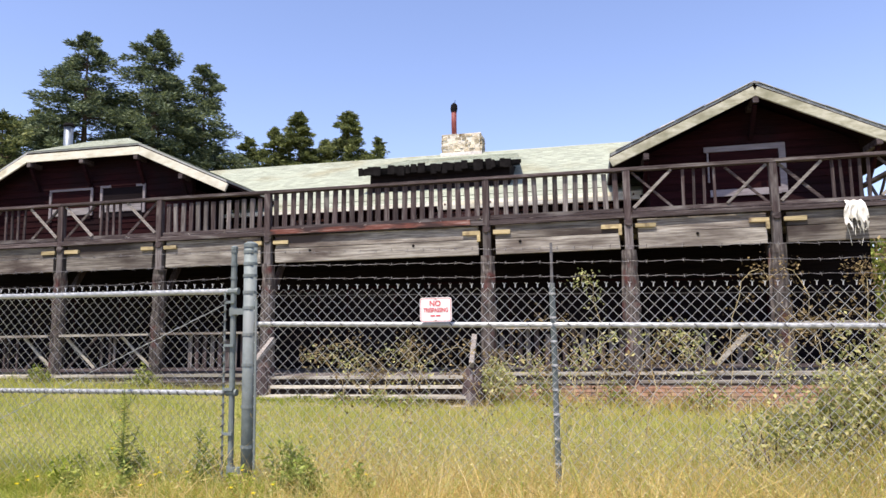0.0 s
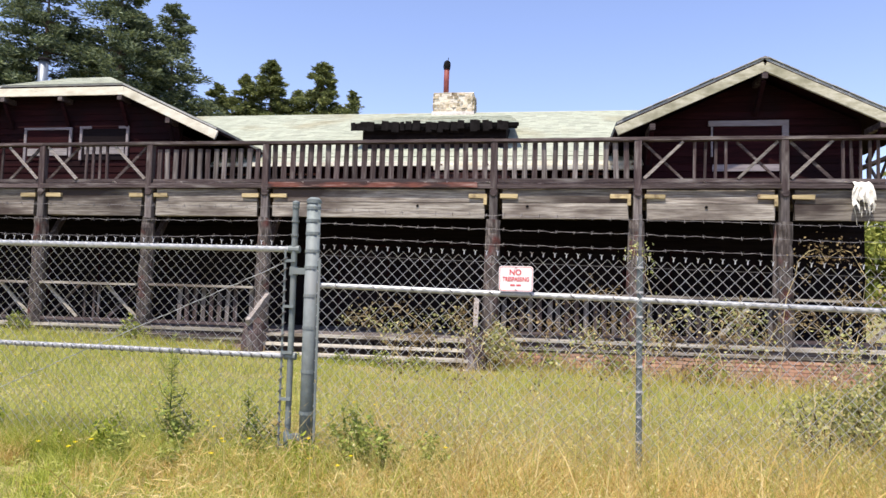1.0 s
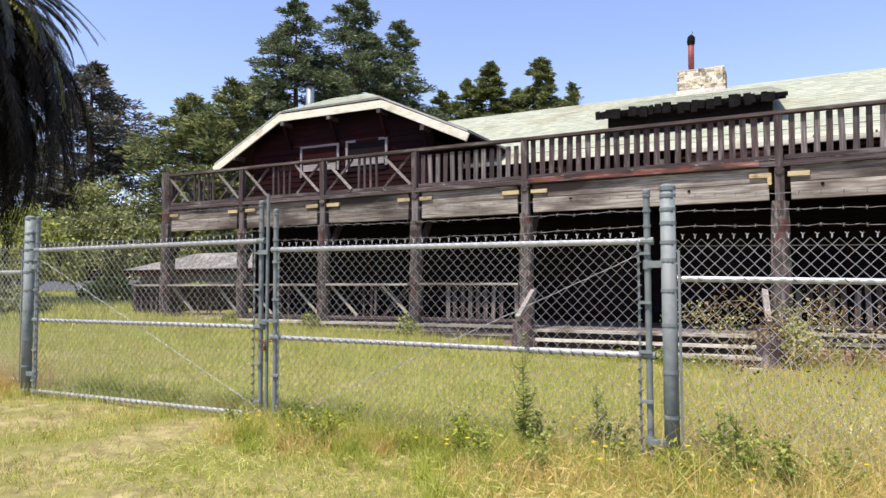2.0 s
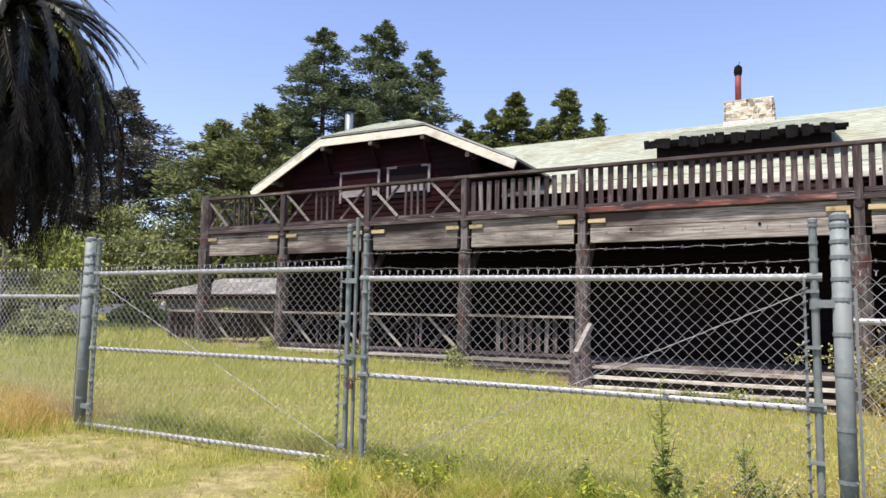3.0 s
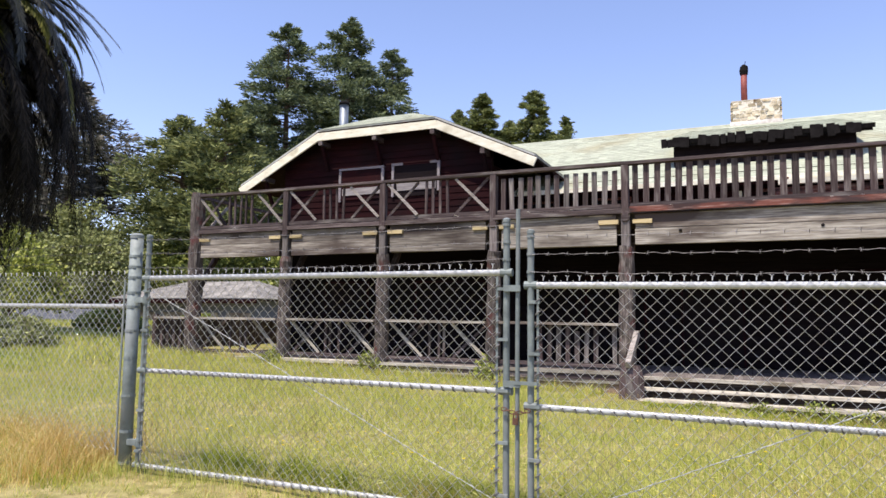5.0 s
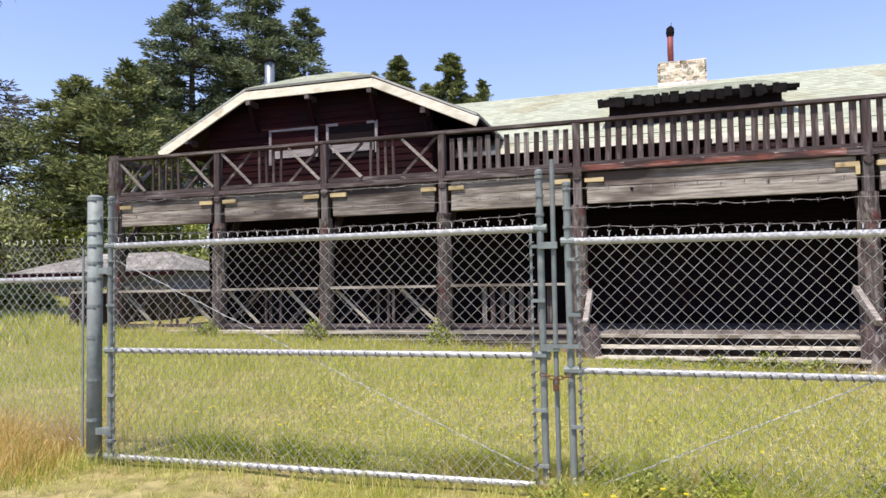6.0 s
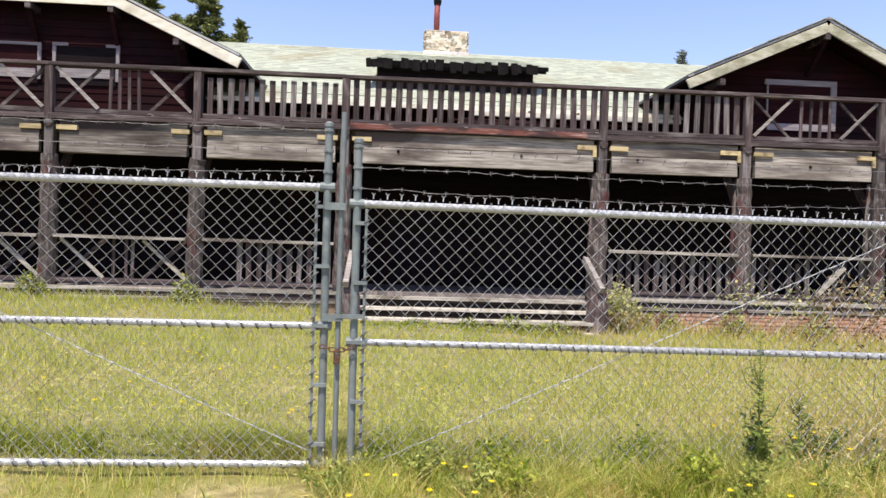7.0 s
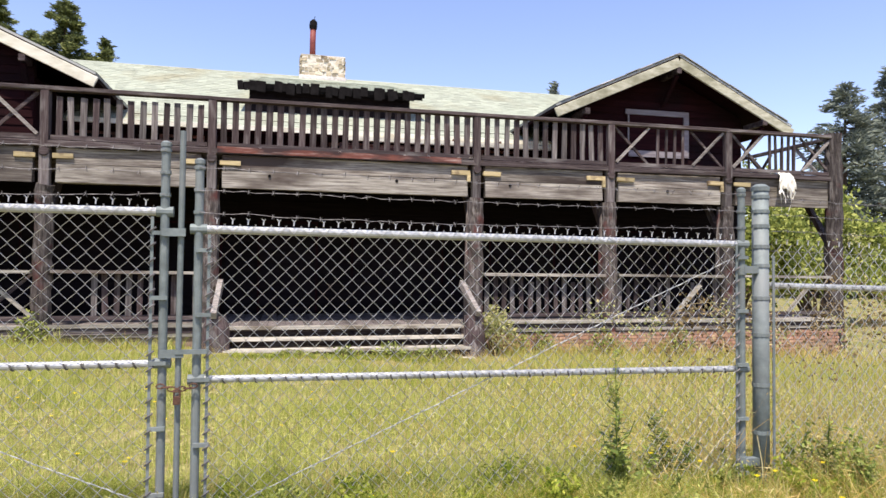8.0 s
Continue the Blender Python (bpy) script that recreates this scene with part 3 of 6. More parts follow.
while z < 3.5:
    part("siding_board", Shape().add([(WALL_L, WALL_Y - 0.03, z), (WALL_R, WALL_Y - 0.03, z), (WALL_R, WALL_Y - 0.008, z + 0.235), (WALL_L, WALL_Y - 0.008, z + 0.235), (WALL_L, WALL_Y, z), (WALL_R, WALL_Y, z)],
                                     [(0, 1, 2, 3), (4, 5, 1, 0)]), shaded_wall, lower)
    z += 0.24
for sx in (WALL_L, WALL_R - 0.2):
    part("side_wall", Shape().box(sx, WALL_Y + 0.203, -0.7, sx + 0.2, 32, DECK - 0.12), shaded_wall, lodge)
part("rear_wall", Shape().box(WALL_L, 31.8, -0.7, WALL_R, 32, 5.2), shaded_wall, lodge)
# Flat panels on the wall; their near-black colour stands for unlit openings.
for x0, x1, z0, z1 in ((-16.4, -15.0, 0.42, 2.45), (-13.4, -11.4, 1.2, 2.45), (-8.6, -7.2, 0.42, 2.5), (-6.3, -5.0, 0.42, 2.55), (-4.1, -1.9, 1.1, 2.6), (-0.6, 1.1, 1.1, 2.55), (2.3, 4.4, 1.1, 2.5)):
    w = part("window_2", Shape().box(x0, WALL_Y - 0.045, z0, x1, WALL_Y - 0.034, z1), shaded_wall, lodge, "near-black panel for the shade of a ground floor opening, thin trim")
    t = 0.05
    part("window_frame", Shape().box(x0 - t, WALL_Y - 0.07, z1, x1 + t, WALL_Y - 0.032, z1 + t).box(x0 - t, WALL_Y - 0.07, z0, x0 - 0.002, WALL_Y - 0.032, z1 - 0.002).box(x1 + 0.002, WALL_Y - 0.07, z0, x1 + t, WALL_Y - 0.032, z1 - 0.002), maroon, w)

# gable windows, boarded up, with what is left of their trim
TY = WALL_Y - 0.035


def strip(x0, z0, x1, z1, parent, mat=None, label="", name="trim"):
    return part(name, Shape().box(x0, TY - 0.02, z0, x1, TY + 0.028, z1, wear=0.006), mat or trim_paint, parent, label)


w1 = part("gable_window", Shape().box(-16.0, TY + 0.01, 4.95, -14.62, TY + 0.03, 5.84), maroon, lodge, "boarded gable window with pale trim")
strip(-16.08, 5.84, -14.54, 5.91, w1)
strip(-16.08, 4.90, -16.0, 5.838, w1)
strip(-14.62, 5.05, -14.54, 5.838, w1)
strip(-15.95, 5.08, -14.66, 5.29, w1, board_paint, "broad pale board")
w2 = part("gable_window", Shape().box(-14.2, TY + 0.01, 4.95, -12.82, TY + 0.03, 5.86), shaded_wall, lodge, "boarded gable window with broken trim")
strip(-14.28, 4.95, -14.2, 5.858, w2)
strip(-14.28, 5.86, -13.92, 5.93, w2)
strip(-12.82, 5.05, -12.74, 5.858, w2)
strip(-13.05, 5.86, -12.74, 5.93, w2)
strip(-14.1, 5.12, -12.86, 5.33, w2, board_paint, "broad pale board")
w3 = part("gable_window", Shape().box(3.32, TY + 0.01, 4.75, 4.93, TY + 0.03, 5.72), maroon, lodge, "boarded gable window with wide grey trim")
strip(3.18, 5.72, 5.08, 5.86, w3)
strip(4.93, 4.60, 5.08, 5.718, w3)
strip(3.24, 4.95, 3.28, 5.718, w3)
strip(3.28, 4.58, 4.928, 4.74, w3)

# dormer: a low shed dormer sunk into the main roof
DX0, DX1, DY, DT = -7.05, -1.72, 21.1, 6.67
dormer = part("dormer", Shape().prism([(DX0 + 0.3, DY + 0.18, 5.7), (DX0 + 0.3, DY + 0.18, DT - 0.06), (DX0 + 0.3, 24.0, DT + 0.45), (DX0 + 0.3, 24.0, 6.6)], (DX1 - DX0 - 0.7, 0, 0)), shaded_wall, lodge, "low shed dormer on the main roof, eave shade in its wall colour")
shingle_slope("roof", (DX0, DY - 0.12, DT), (DX1, DY - 0.12, DT), (DX1 - 0.5, 25.2, 7.98), (DX0 + 0.5, 25.2, 7.98), shingle_mat, dormer, "", edge=soot_and_shade)
# Black on eave board and rafter ends is the overhang's shadow, put into colour.
part("eave_board", Shape().box(DX0 + 0.05, DY - 0.05, DT - 0.17, DX1 - 0.05, DY, DT - 0.09, wear=0.012), soot_and_shade, dormer, "eave board coloured black as its own shadow")
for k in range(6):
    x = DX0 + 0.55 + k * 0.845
    part("rafter_end", Shape().beam((x, DY + 0.02, DT - 0.15), (x, DY + 0.6, DT + 0.02), 0.09, 0.10), soot_and_shade, dormer)
# Ragged black laths that draw the thick shadow band below the dormer eave.
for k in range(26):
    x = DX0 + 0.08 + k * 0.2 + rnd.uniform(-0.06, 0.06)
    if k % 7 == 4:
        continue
    part("shadow_lath", Shape().beam((x, DY - 0.145, DT + 0.02 + rnd.uniform(0, 0.07)), (x + rnd.uniform(-0.03, 0.03), DY - 0.14, DT - 0.18 - rnd.uniform(0, 0.12)), rnd.uniform(0.14, 0.26), 0.02, up=(0, 1, 0), wear=0.012), soot_and_shade, dormer)
for k in range(4):
    x = DX0 + 0.6 + k * 1.1
    part("dormer_window", Shape().box(x, DY + 0.15, 6.24, x + 0.85, DY + 0.17, 6.36), shaded_wall, dormer, "grey slatted dormer vent")

# chimney of fieldstone
CX0, CX1, CY0, CY1, CZ0, CZ1 = -5.20, -3.70, 25.72, 26.7, 7.7, 9.0
chimney = part("chimney", Shape().box(CX0 + 0.02, CY0 - 0.045, CZ0, CX1 - 0.02, CY1 - 0.04, CZ1 - 0.02), mortar_mat, lodge, "squat cream fieldstone chimney")


def stone(x, y, z, w, h, d, parent):
    vs = []
    for i in range(8):
        sx, sy, sz = (-1, 1)[i & 1], (-1, 1)[i >> 1 & 1], (-1, 1)[i >> 2]
        vs.append((x + sx * w / 2 * rnd.uniform(0.6, 1.05), y + sy * d / 2 * rnd.uniform(0.8, 1.05), z + sz * h / 2 * rnd.uniform(0.62, 1.05)))
    part("stone", Shape().add(vs, [(0, 2, 3, 1), (4, 5, 7, 6), (0, 1, 5, 4), (2, 6, 7, 3), (0, 4, 6, 2), (1, 3, 7, 5)]), stone_mat, parent)


for face in range(3):
    zc = 8.02
    while zc < 8.98:
        h = min(rnd.uniform(0.09, 0.18), 9.0 - zc + 0.02)
        u, end = 0.0, (CX1 - CX0, CY1 - CY0)[face > 0]
        while u < end - 0.06:
            w = min(rnd.uniform(0.10, 0.32), end - u)
            hh, dz = h * rnd.uniform(0.85, 1.2), rnd.uniform(-0.03, 0.03)
            if face == 0:
                stone(CX0 + u + w / 2, CY0 + rnd.uniform(0.0, 0.04), zc + h / 2 + dz, w * 0.98, hh, 0.17, chimney)
            else:
                stone((CX0 + 0.02, CX1 - 0.02)[face - 1], CY0 + u + w / 2, zc + h / 2 + dz, 0.16, hh, w * 0.98, chimney)
            u += w
        zc += h
part("chimney_cap", Shape().box(CX0 - 0.03, CY0 - 0.03, CZ1 - 0.01, CX1 + 0.03, CY1 + 0.03, CZ1 + 0.04, wear=0.015), mortar_mat, chimney)
part("flashing", Shape().box(CX0 - 0.06, CY0 - 0.10, 8.14, CX1 + 0.06, CY0 - 0.07, 8.28, wear=0.015), scrap_white, chimney, "pale flashing at the chimney foot")
stack = part("stovepipe", Shape().tube([(-4.80, 26.1, 8.9), (-4.80, 26.1, 9.6), (-4.79, 26.1, 10.1)], 0.105, 12), pipe_red, lodge, "rusted red stovepipe in the chimney", smooth=True)
part("cowl", Shape().tube([(-4.79, 26.1, 10.08), (-4.79, 26.1, 10.2), (-4.78, 26.1, 10.36), (-4.78, 26.1, 10.44)], [0.125, 0.145, 0.13, 0.05], 12), soot_and_shade, stack, "soot black cowl")
part("cowl_spike", Shape().tube([(-4.76, 26.1, 10.42), (-4.73, 26.1, 10.56)], 0.012, 5), soot_and_shade, stack)
flue = part("flue", Shape().tube([(-17.21, 19.86, 6.4), (-17.21, 19.86, 8.62)], 0.15, 14), tin, lodge, "bright galvanised flue on the gable roof", smooth=True)
part("flue_cap", Shape().tube([(-17.21, 19.86, 8.60), (-17.21, 19.86, 8.72)], [0.20, 0.15], 14), soot_and_shade, flue, "dark flue cap", smooth=True)

# ---- balcony ----
balcony = thing("balcony", "long weathered timber balcony on log posts, grey beams with yellow bracing", "balcony")
n = 0
x = -18.55
while x < 6.85:
    back = 20.38 if -11.15 < x < 1.75 else WALL_Y - 0.04
    part("deck_board", Shape().box(x, FRONT - 0.06 + rnd.uniform(-0.015, 0.01), DECK - 0.055, x + 0.148, back, DECK + rnd.uniform(-0.004, 0.004)), brown_wood_z, balcony)
    x += 0.155
for y in (14.80, 15.9, 17.0):
    part("joist", Shape().box(-18.5, y, DECK - 0.27, 6.82, y + 0.07, DECK - 0.058), brown_wood_x, balcony)
for i in range(8):
    a, b = POSTS[i], POSTS[i + 1]
    part("edge_board", Shape().box(a + 0.005, FRONT - 0.11, DECK - 0.115, b - 0.005, FRONT - 0.082, DECK - 0.02, wear=0.010), brown_wood_x, balcony)
    part("upper_beam_board", Shape().box(a + 0.19, FRONT - 0.035, 3.325, b - 0.19, FRONT + 0.07, 3.605, wear=0.008), stained_beam, balcony)
    part("lower_beam_board", Shape().box(a + 0.19, FRONT - 0.05, 2.985, b - 0.19, FRONT + 0.07, 3.315, wear=0.010), grey_wood_x if i in (3, 4, 5, 6) else stained_beam, balcony)
    for s, p in ((1, a), (-1, b)):
        if i == 7 and s == -1:
            continue
        x0 = p + s * 0.14
        x1 = p + s * rnd.uniform(0.46, 0.56)
        part("bracket_arm", Shape().box(min(x0, x1), FRONT - 0.085, 3.415, max(x0, x1), FRONT - 0.025, 3.50, wear=0.006), yellow_wood, balcony, "new yellow lumber")
        if i >= 4 and s == -1:
            part("bracket_block", Shape().box(min(x0, x0 + s * 0.07), FRONT - 0.10, 3.27, max(x0, x0 + s * 0.07), FRONT - 0.055, 3.412), yellow_wood, balcony)
for i, px in enumerate(POSTS):
    base = gz(px, FRONT) - 0.15
    corner = i in (0, 8)
    r = 0.19 if corner else 0.155
    top = 4.75 if corner else 2.95
    k = 22
    pts = [(px + rnd.uniform(-0.012, 0.012), FRONT + rnd.uniform(-0.012, 0.012), base + (top - base) * j / k) for j in range(k + 1)]
    part("log_post", Shape().tube(pts, [r * (1.12 - 0.16 * j / k) for j in range(k + 1)], 13, wear=0.10), log_wood, balcony, "rough log post" if not corner else "thick corner log post")
    if not corner:
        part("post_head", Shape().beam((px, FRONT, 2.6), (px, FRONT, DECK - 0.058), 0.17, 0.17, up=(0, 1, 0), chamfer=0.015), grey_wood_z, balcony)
        part("joist_end", Shape().tube([(px + 0.01, FRONT + 0.2, 3.53), (px, FRONT - 0.10, 3.53), (px, FRONT - 0.115, 3.53)], [0.09, 0.088, 0.07], 9, wear=0.08), brown_wood_x, balcony, "charred log joist end")
    part("knee_brace", Shape().beam((px, FRONT + 0.1, 2.1), (px, FRONT + 1.0, 3.4), 0.12, 0.12, up=(1, 0, 0)), brown_wood_z, balcony)
    if px > -3 and not corner:
        part("slim_log", Shape().tube([(px - 0.15, FRONT + 0.10, gz(px, FRONT) - 0.1), (px - 0.13, FRONT + 0.12, 1.4), (px - 0.10, FRONT + 0.11, 2.95)], [0.085, 0.075, 0.065], 8, wear=0.08), log_wood, balcony, smooth=True)

for x in (-6.05, -3.6, -1.23, 2.4):
    part("bolt", Shape().tube([(x, FRONT - 0.02, 3.24), (x, FRONT - 0.068, 3.24)], [0.035, 0.03], 8), soot_and_shade, balcony)

# balcony railing
railing = thing("balcony_railing", "dark timber balcony railing with plank balusters and cross braces", "railing")


def cross(x0, x1, z0, z1, y, parent, falls, front=None):
    """Two crossed laths between x0 and x1; the front one falls to the right or rises."""
    ends = ((x0, z1), (x1, z0)) if falls else ((x0, z0), (x1, z1))
    others = ((x0, z0), (x1, z1)) if falls else ((x0, z1), (x1, z0))
    # Paler front lath, darker back lath: sun and shade are put into their colours.
    part("brace", Shape().beam((ends[0][0], y - 0.035, ends[0][1]), (ends[1][0], y - 0.035, ends[1][1]), 0.035, 0.058, wear=0.006), front or brace_wood, parent)
    part("brace", Shape().beam((others[0][0], y + 0.035, others[0][1]), (others[1][0], y + 0.035, others[1][1]), 0.035, 0.055, wear=0.006), brown_wood_x, parent)


def baluster(x, y, z0, z1, w, parent, mat=None):
    lean = rnd.uniform(-0.02, 0.02)
    part("baluster", Shape().beam((x, y, z0), (x + lean, y, z1 + rnd.uniform(-0.02, 0.0)), w, 0.035, up=(0, 1, 0), wear=0.006), mat or brown_wood_z, parent)


for i, px in enumerate(POSTS):
    if i not in (0, 8):
        part("rail_post", Shape().beam((px, FRONT - 0.04, DECK - 0.15), (px, FRONT - 0.04, RAIL - 0.072), 0.15, 0.15, up=(0, 1, 0), chamfer=0.012, wear=0.004), brown_wood_z, railing)
for i in range(8):
    a, b = POSTS[i], POSTS[i + 1]
    part("top_rail", Shape().beam((a + (0.15 if i == 0 else 0.002), FRONT - 0.04, RAIL - 0.035), (b - (0.15 if i == 7 else 0.002), FRONT - 0.04, RAIL - 0.035), 0.17, 0.07, chamfer=0.008, wear=0.005), brown_wood_x, railing)
    part("bottom_rail", Shape().beam((a + 0.09, FRONT - 0.03, 3.79), (b - 0.09, FRONT - 0.03, 3.79), 0.06, 0.085, wear=0.005), brown_wood_x, railing)
    z0, z1 = 3.83, RAIL - 0.072
    if i in (0, 1, 2, 6, 7):
        w = 0.78
        cross(a + 0.12, a + 0.12 + w, z0, z1 - 0.02, FRONT - 0.03, railing, i < 3)
        cross(b - 0.12 - w, b - 0.12, z0, z1 - 0.02, FRONT - 0.03, railing, i < 3)
        n = 5 if i in (0, 7) else 4
        for k in range(n):
            baluster(a + 1.02 + (b - a - 2.04) * (k + 0.5) / n, FRONT - 0.03, z0, z1, 0.055, railing)
    elif i == 4:
        part("kick_board", Shape().box(a + 0.1, FRONT - 0.140, DECK - 0.10, b - 0.35, FRONT - 0.118, DECK + 0.005, wear=0.008), red_board, railing, "faded red kick board")
        n = 24
        for k in range(n):
            baluster(a + 0.1 + (b - a - 0.2) * (k + 0.5) / n, FRONT - 0.03, z0, z1, 0.115, railing)
    else:
        n = 13
        for k in range(n):
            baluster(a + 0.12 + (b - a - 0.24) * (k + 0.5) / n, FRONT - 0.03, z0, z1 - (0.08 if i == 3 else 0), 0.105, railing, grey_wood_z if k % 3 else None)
for sx, sgn in ((POSTS[0], -1), (POSTS[8], 1)):
    part("top_rail", Shape().beam((sx, FRONT + 0.15, RAIL - 0.04), (sx, WALL_Y + 1.2, RAIL - 0.04), 0.15, 0.07), brown_wood_x, railing)
    part("bottom_rail", Shape().beam((sx, FRONT + 0.15, 3.79), (sx, WALL_Y + 1.2, 3.79), 0.06, 0.08), brown_wood_x, railing)
    part("rail_post", Shape().beam((sx, WALL_Y + 1.2, DECK - 0.1), (sx, WALL_Y + 1.2, RAIL), 0.13, 0.13, up=(0, 1, 0)), brown_wood_z, railing)
    for k in range(9):
        y = FRONT + 0.45 + k * 0.42
        if k in (0, 4):
            part("brace", Shape().beam((sx, y, 3.84), (sx, y + 0.75, RAIL - 0.09), 0.035, 0.075), grey_wood_x, railing)
            part("brace", Shape().beam((sx + 0.04, y, RAIL - 0.09), (sx + 0.04, y + 0.75, 3.84), 0.035, 0.075), brown_wood_x, railing)
        elif k not in (1, 5):
            part("baluster", Shape().beam((sx, y, 3.84), (sx, y, RAIL - 0.07), 0.055, 0.035), brown_wood_z, railing)

# peeled scraps on the balcony edge
for k, (x, w) in enumerate([(-6.35, 0.3), (-5.0, 0.45), (-4.8, 0.16), (-3.55, 0.2), (-3.3, 0.22), (-3.05, 0.15), (-2.5, 0.3), (-10.9, 0.16), (-9.2, 0.1), (2.3, 0.12), (-8.3, 0.13), (5.0, 0.15), (-2.2, 0.2), (-17.2, 0.15)]):
    y = FRONT - 0.045
    s = Shape().add([(x, y, DECK + 0.005), (x + w, y - 0.02, DECK + 0.008), (x + w * 0.9, y + 0.06, DECK + rnd.uniform(0.01, 0.05)), (x + 0.1 * w, y + 0.06, DECK + rnd.uniform(0.01, 0.05)), (x + w * rnd.uniform(0.2, 0.8), y - 0.03, DECK + rnd.uniform(0.015, 0.04))],
                    [(0, 1, 4), (1, 2, 4), (2, 3, 4), (3, 0, 4), (0, 3, 2, 1)])
    ob = part("paint_scrap", s, scrap_white)
    tagged(ob, "peeled whitish scrap lying on the balcony edge", "debris", "scraps on the balcony edge")

# ---- porch below ----
porch = thing("porch", "ground floor porch with bleached rim planks over a brick footing", "porch")
x = -19.8
while x < 6.9:
    part("floor_board", Shape().box(x, FRONT - 0.14 + rnd.uniform(-0.02, 0.02), FLOOR - 0.045, x + 0.165, WALL_Y - 0.05, FLOOR + rnd.uniform(-0.003, 0.003)), grey_wood_z, porch)
    x += 0.172
for a, b in [(-19.8, POSTS[0])] + list(zip(POSTS[:4], POSTS[1:5])) + list(zip(POSTS[5:8], POSTS[6:9])):
    part("rim_plank", Shape().box(a + 0.03, FRONT - 0.19, FLOOR - 0.01, b - 0.03, FRONT - 0.143, FLOOR + 0.055, wear=0.014), pale_wood, porch, "bleached rim plank")
    part("lower_rim_plank", Shape().box(a + 0.05, FRONT - 0.225, FLOOR - 0.17, b - 0.05, FRONT - 0.165, FLOOR - 0.110, wear=0.014), grey_wood_x, porch, "bleached lower plank")
part("skirt_board", Shape().box(-19.8, FRONT - 0.16, 0.21, 6.9, FRONT - 0.142, 0.385), brown_wood_x, porch)
footing = part("brick_footing", Shape().box(-19.8, FRONT - 0.175, -0.9, 6.9, FRONT + 0.05, 0.205), joint_mat, porch, "brick footing under the porch")
z, row = -0.62, 0
while z < 0.20:
    x = -1.85 + (0.11 if row % 2 else 0)
    while x < 6.8:
        if z > gz(x, FRONT) - 0.12:
            part("brick", Shape().box(x, FRONT - 0.200 - rnd.uniform(0, 0.012), z, x + 0.208, FRONT - 0.17, z + 0.062, wear=0.004), brick_mat, footing)
        x += 0.222
    z += 0.075
    row += 1

porch_rail = thing("porch_railing", "dark weathered porch railing with broken pickets and cross braces", "railing")
bays = [(-19.75, POSTS[0], "pickets")] + [(POSTS[i], POSTS[i + 1], k) for i, k in ((0, "cross"), (1, "cross"), (2, "cross"), (3, "half"), (5, "pickets"), (6, "mixed"), (7, "one"))]
part("rail_post", Shape().beam((-19.75, FRONT, 0.3), (-19.75, FRONT, 1.48), 0.13, 0.13, up=(0, 1, 0), chamfer=0.01), brown_wood_z, porch_rail)
for a, b, kind in bays:
    a, b = a + (0.07 if a < -19 else 0.16), b - 0.16
    part("top_rail", Shape().beam((a, FRONT - 0.05, 1.395), (b, FRONT - 0.05, 1.385), 0.19, 0.055, wear=0.006), grey_wood_x, porch_rail)
    part("bottom_rail", Shape().beam((a, FRONT - 0.03, 0.56), (b, FRONT - 0.03, 0.56), 0.06, 0.075, wear=0.006), brown_wood_x, porch_rail)
    if kind in ("pickets", "half", "mixed"):
        n = int((b - a) / 0.185)
        for k in range(n):
            if kind == "half" and k < 3 or kind == "mixed" and k % 4 == 3 or rnd.random() < 0.08:
                continue
            x = a + (b - a) * (k + 0.5) / n
            part("picket", Shape().beam((x, FRONT + 0.05, 0.6), (x + rnd.uniform(-0.025, 0.025), FRONT + 0.05, 1.36 - rnd.choice([0, 0, 0, 0.12])), 0.09, 0.03, up=(0, 1, 0), wear=0.010), brown_wood_z if a < -17 or k % 3 else grey_wood_z, porch_rail)
    if kind == "cross":
        cross(a + 0.04, a + 0.85, 0.60, 1.35, FRONT + 0.10, porch_rail, True, pale_wood)
        cross(b - 0.85, b - 0.04, 0.60, 1.35, FRONT + 0.10, porch_rail, True, pale_wood)
        for k in range(4):
            if rnd.random() < 0.7:
                x = a + 0.98 + (b - a - 1.96) * (k + 0.5) / 4
                part("picket", Shape().beam((x, FRONT + 0.06, 0.6), (x, FRONT + 0.06, 1.36), 0.055, 0.03, up=(0, 1, 0)), brown_wood_z, porch_rail)
    if kind in ("mixed", "one"):
        part("brace", Shape().beam((b - 1.15, FRONT - 0.06, 0.58), (b - 0.55, FRONT - 0.06, 1.2), 0.035, 0.09, wear=0.006), pale_wood, porch_rail)

# Added row of dark boards, standing in for the shade behind the end pickets.
for k in range(28):
    y = FRONT + 0.10 + k * 0.21
    part("side_board", Shape().box(-19.78, y, 0.30, -19.75, y + 0.2, 1.37 + rnd.uniform(-0.02, 0.02)), brown_wood_z, porch_rail, "dark upright board added for the shade behind the end pickets" if k == 0 else "")
steps = thing("porch_steps", "wide bleached plank steps up to the porch", "steps")
for k in range(4):
    zt = 0.40 - 0.175 * k
    y1 = FRONT - 0.16 - 0.29 * k
    for m in range(2):
        part("tread", Shape().box(-6.78, y1 - 0.145 * (m + 1) + 0.006, zt - 0.05, -2.30, y1 - 0.145 * m - 0.004, zt, wear=0.008), tread_wood, steps, "bleached tread plank")
    part("riser", Shape().box(-6.76, y1 - 0.05, zt - 0.172, -2.32, y1 - 0.03, zt - 0.053), brown_wood_x, steps)
for x in (-6.7, -4.5, -2.38):
    part("stringer", Shape().prism([(x, FRONT - 0.2, 0.30), (x, FRONT - 0.2, -0.5), (x, FRONT - 1.35, -0.5), (x, FRONT - 1.35, -0.28)], (0.06, 0, 0)), brown_wood_z, steps)


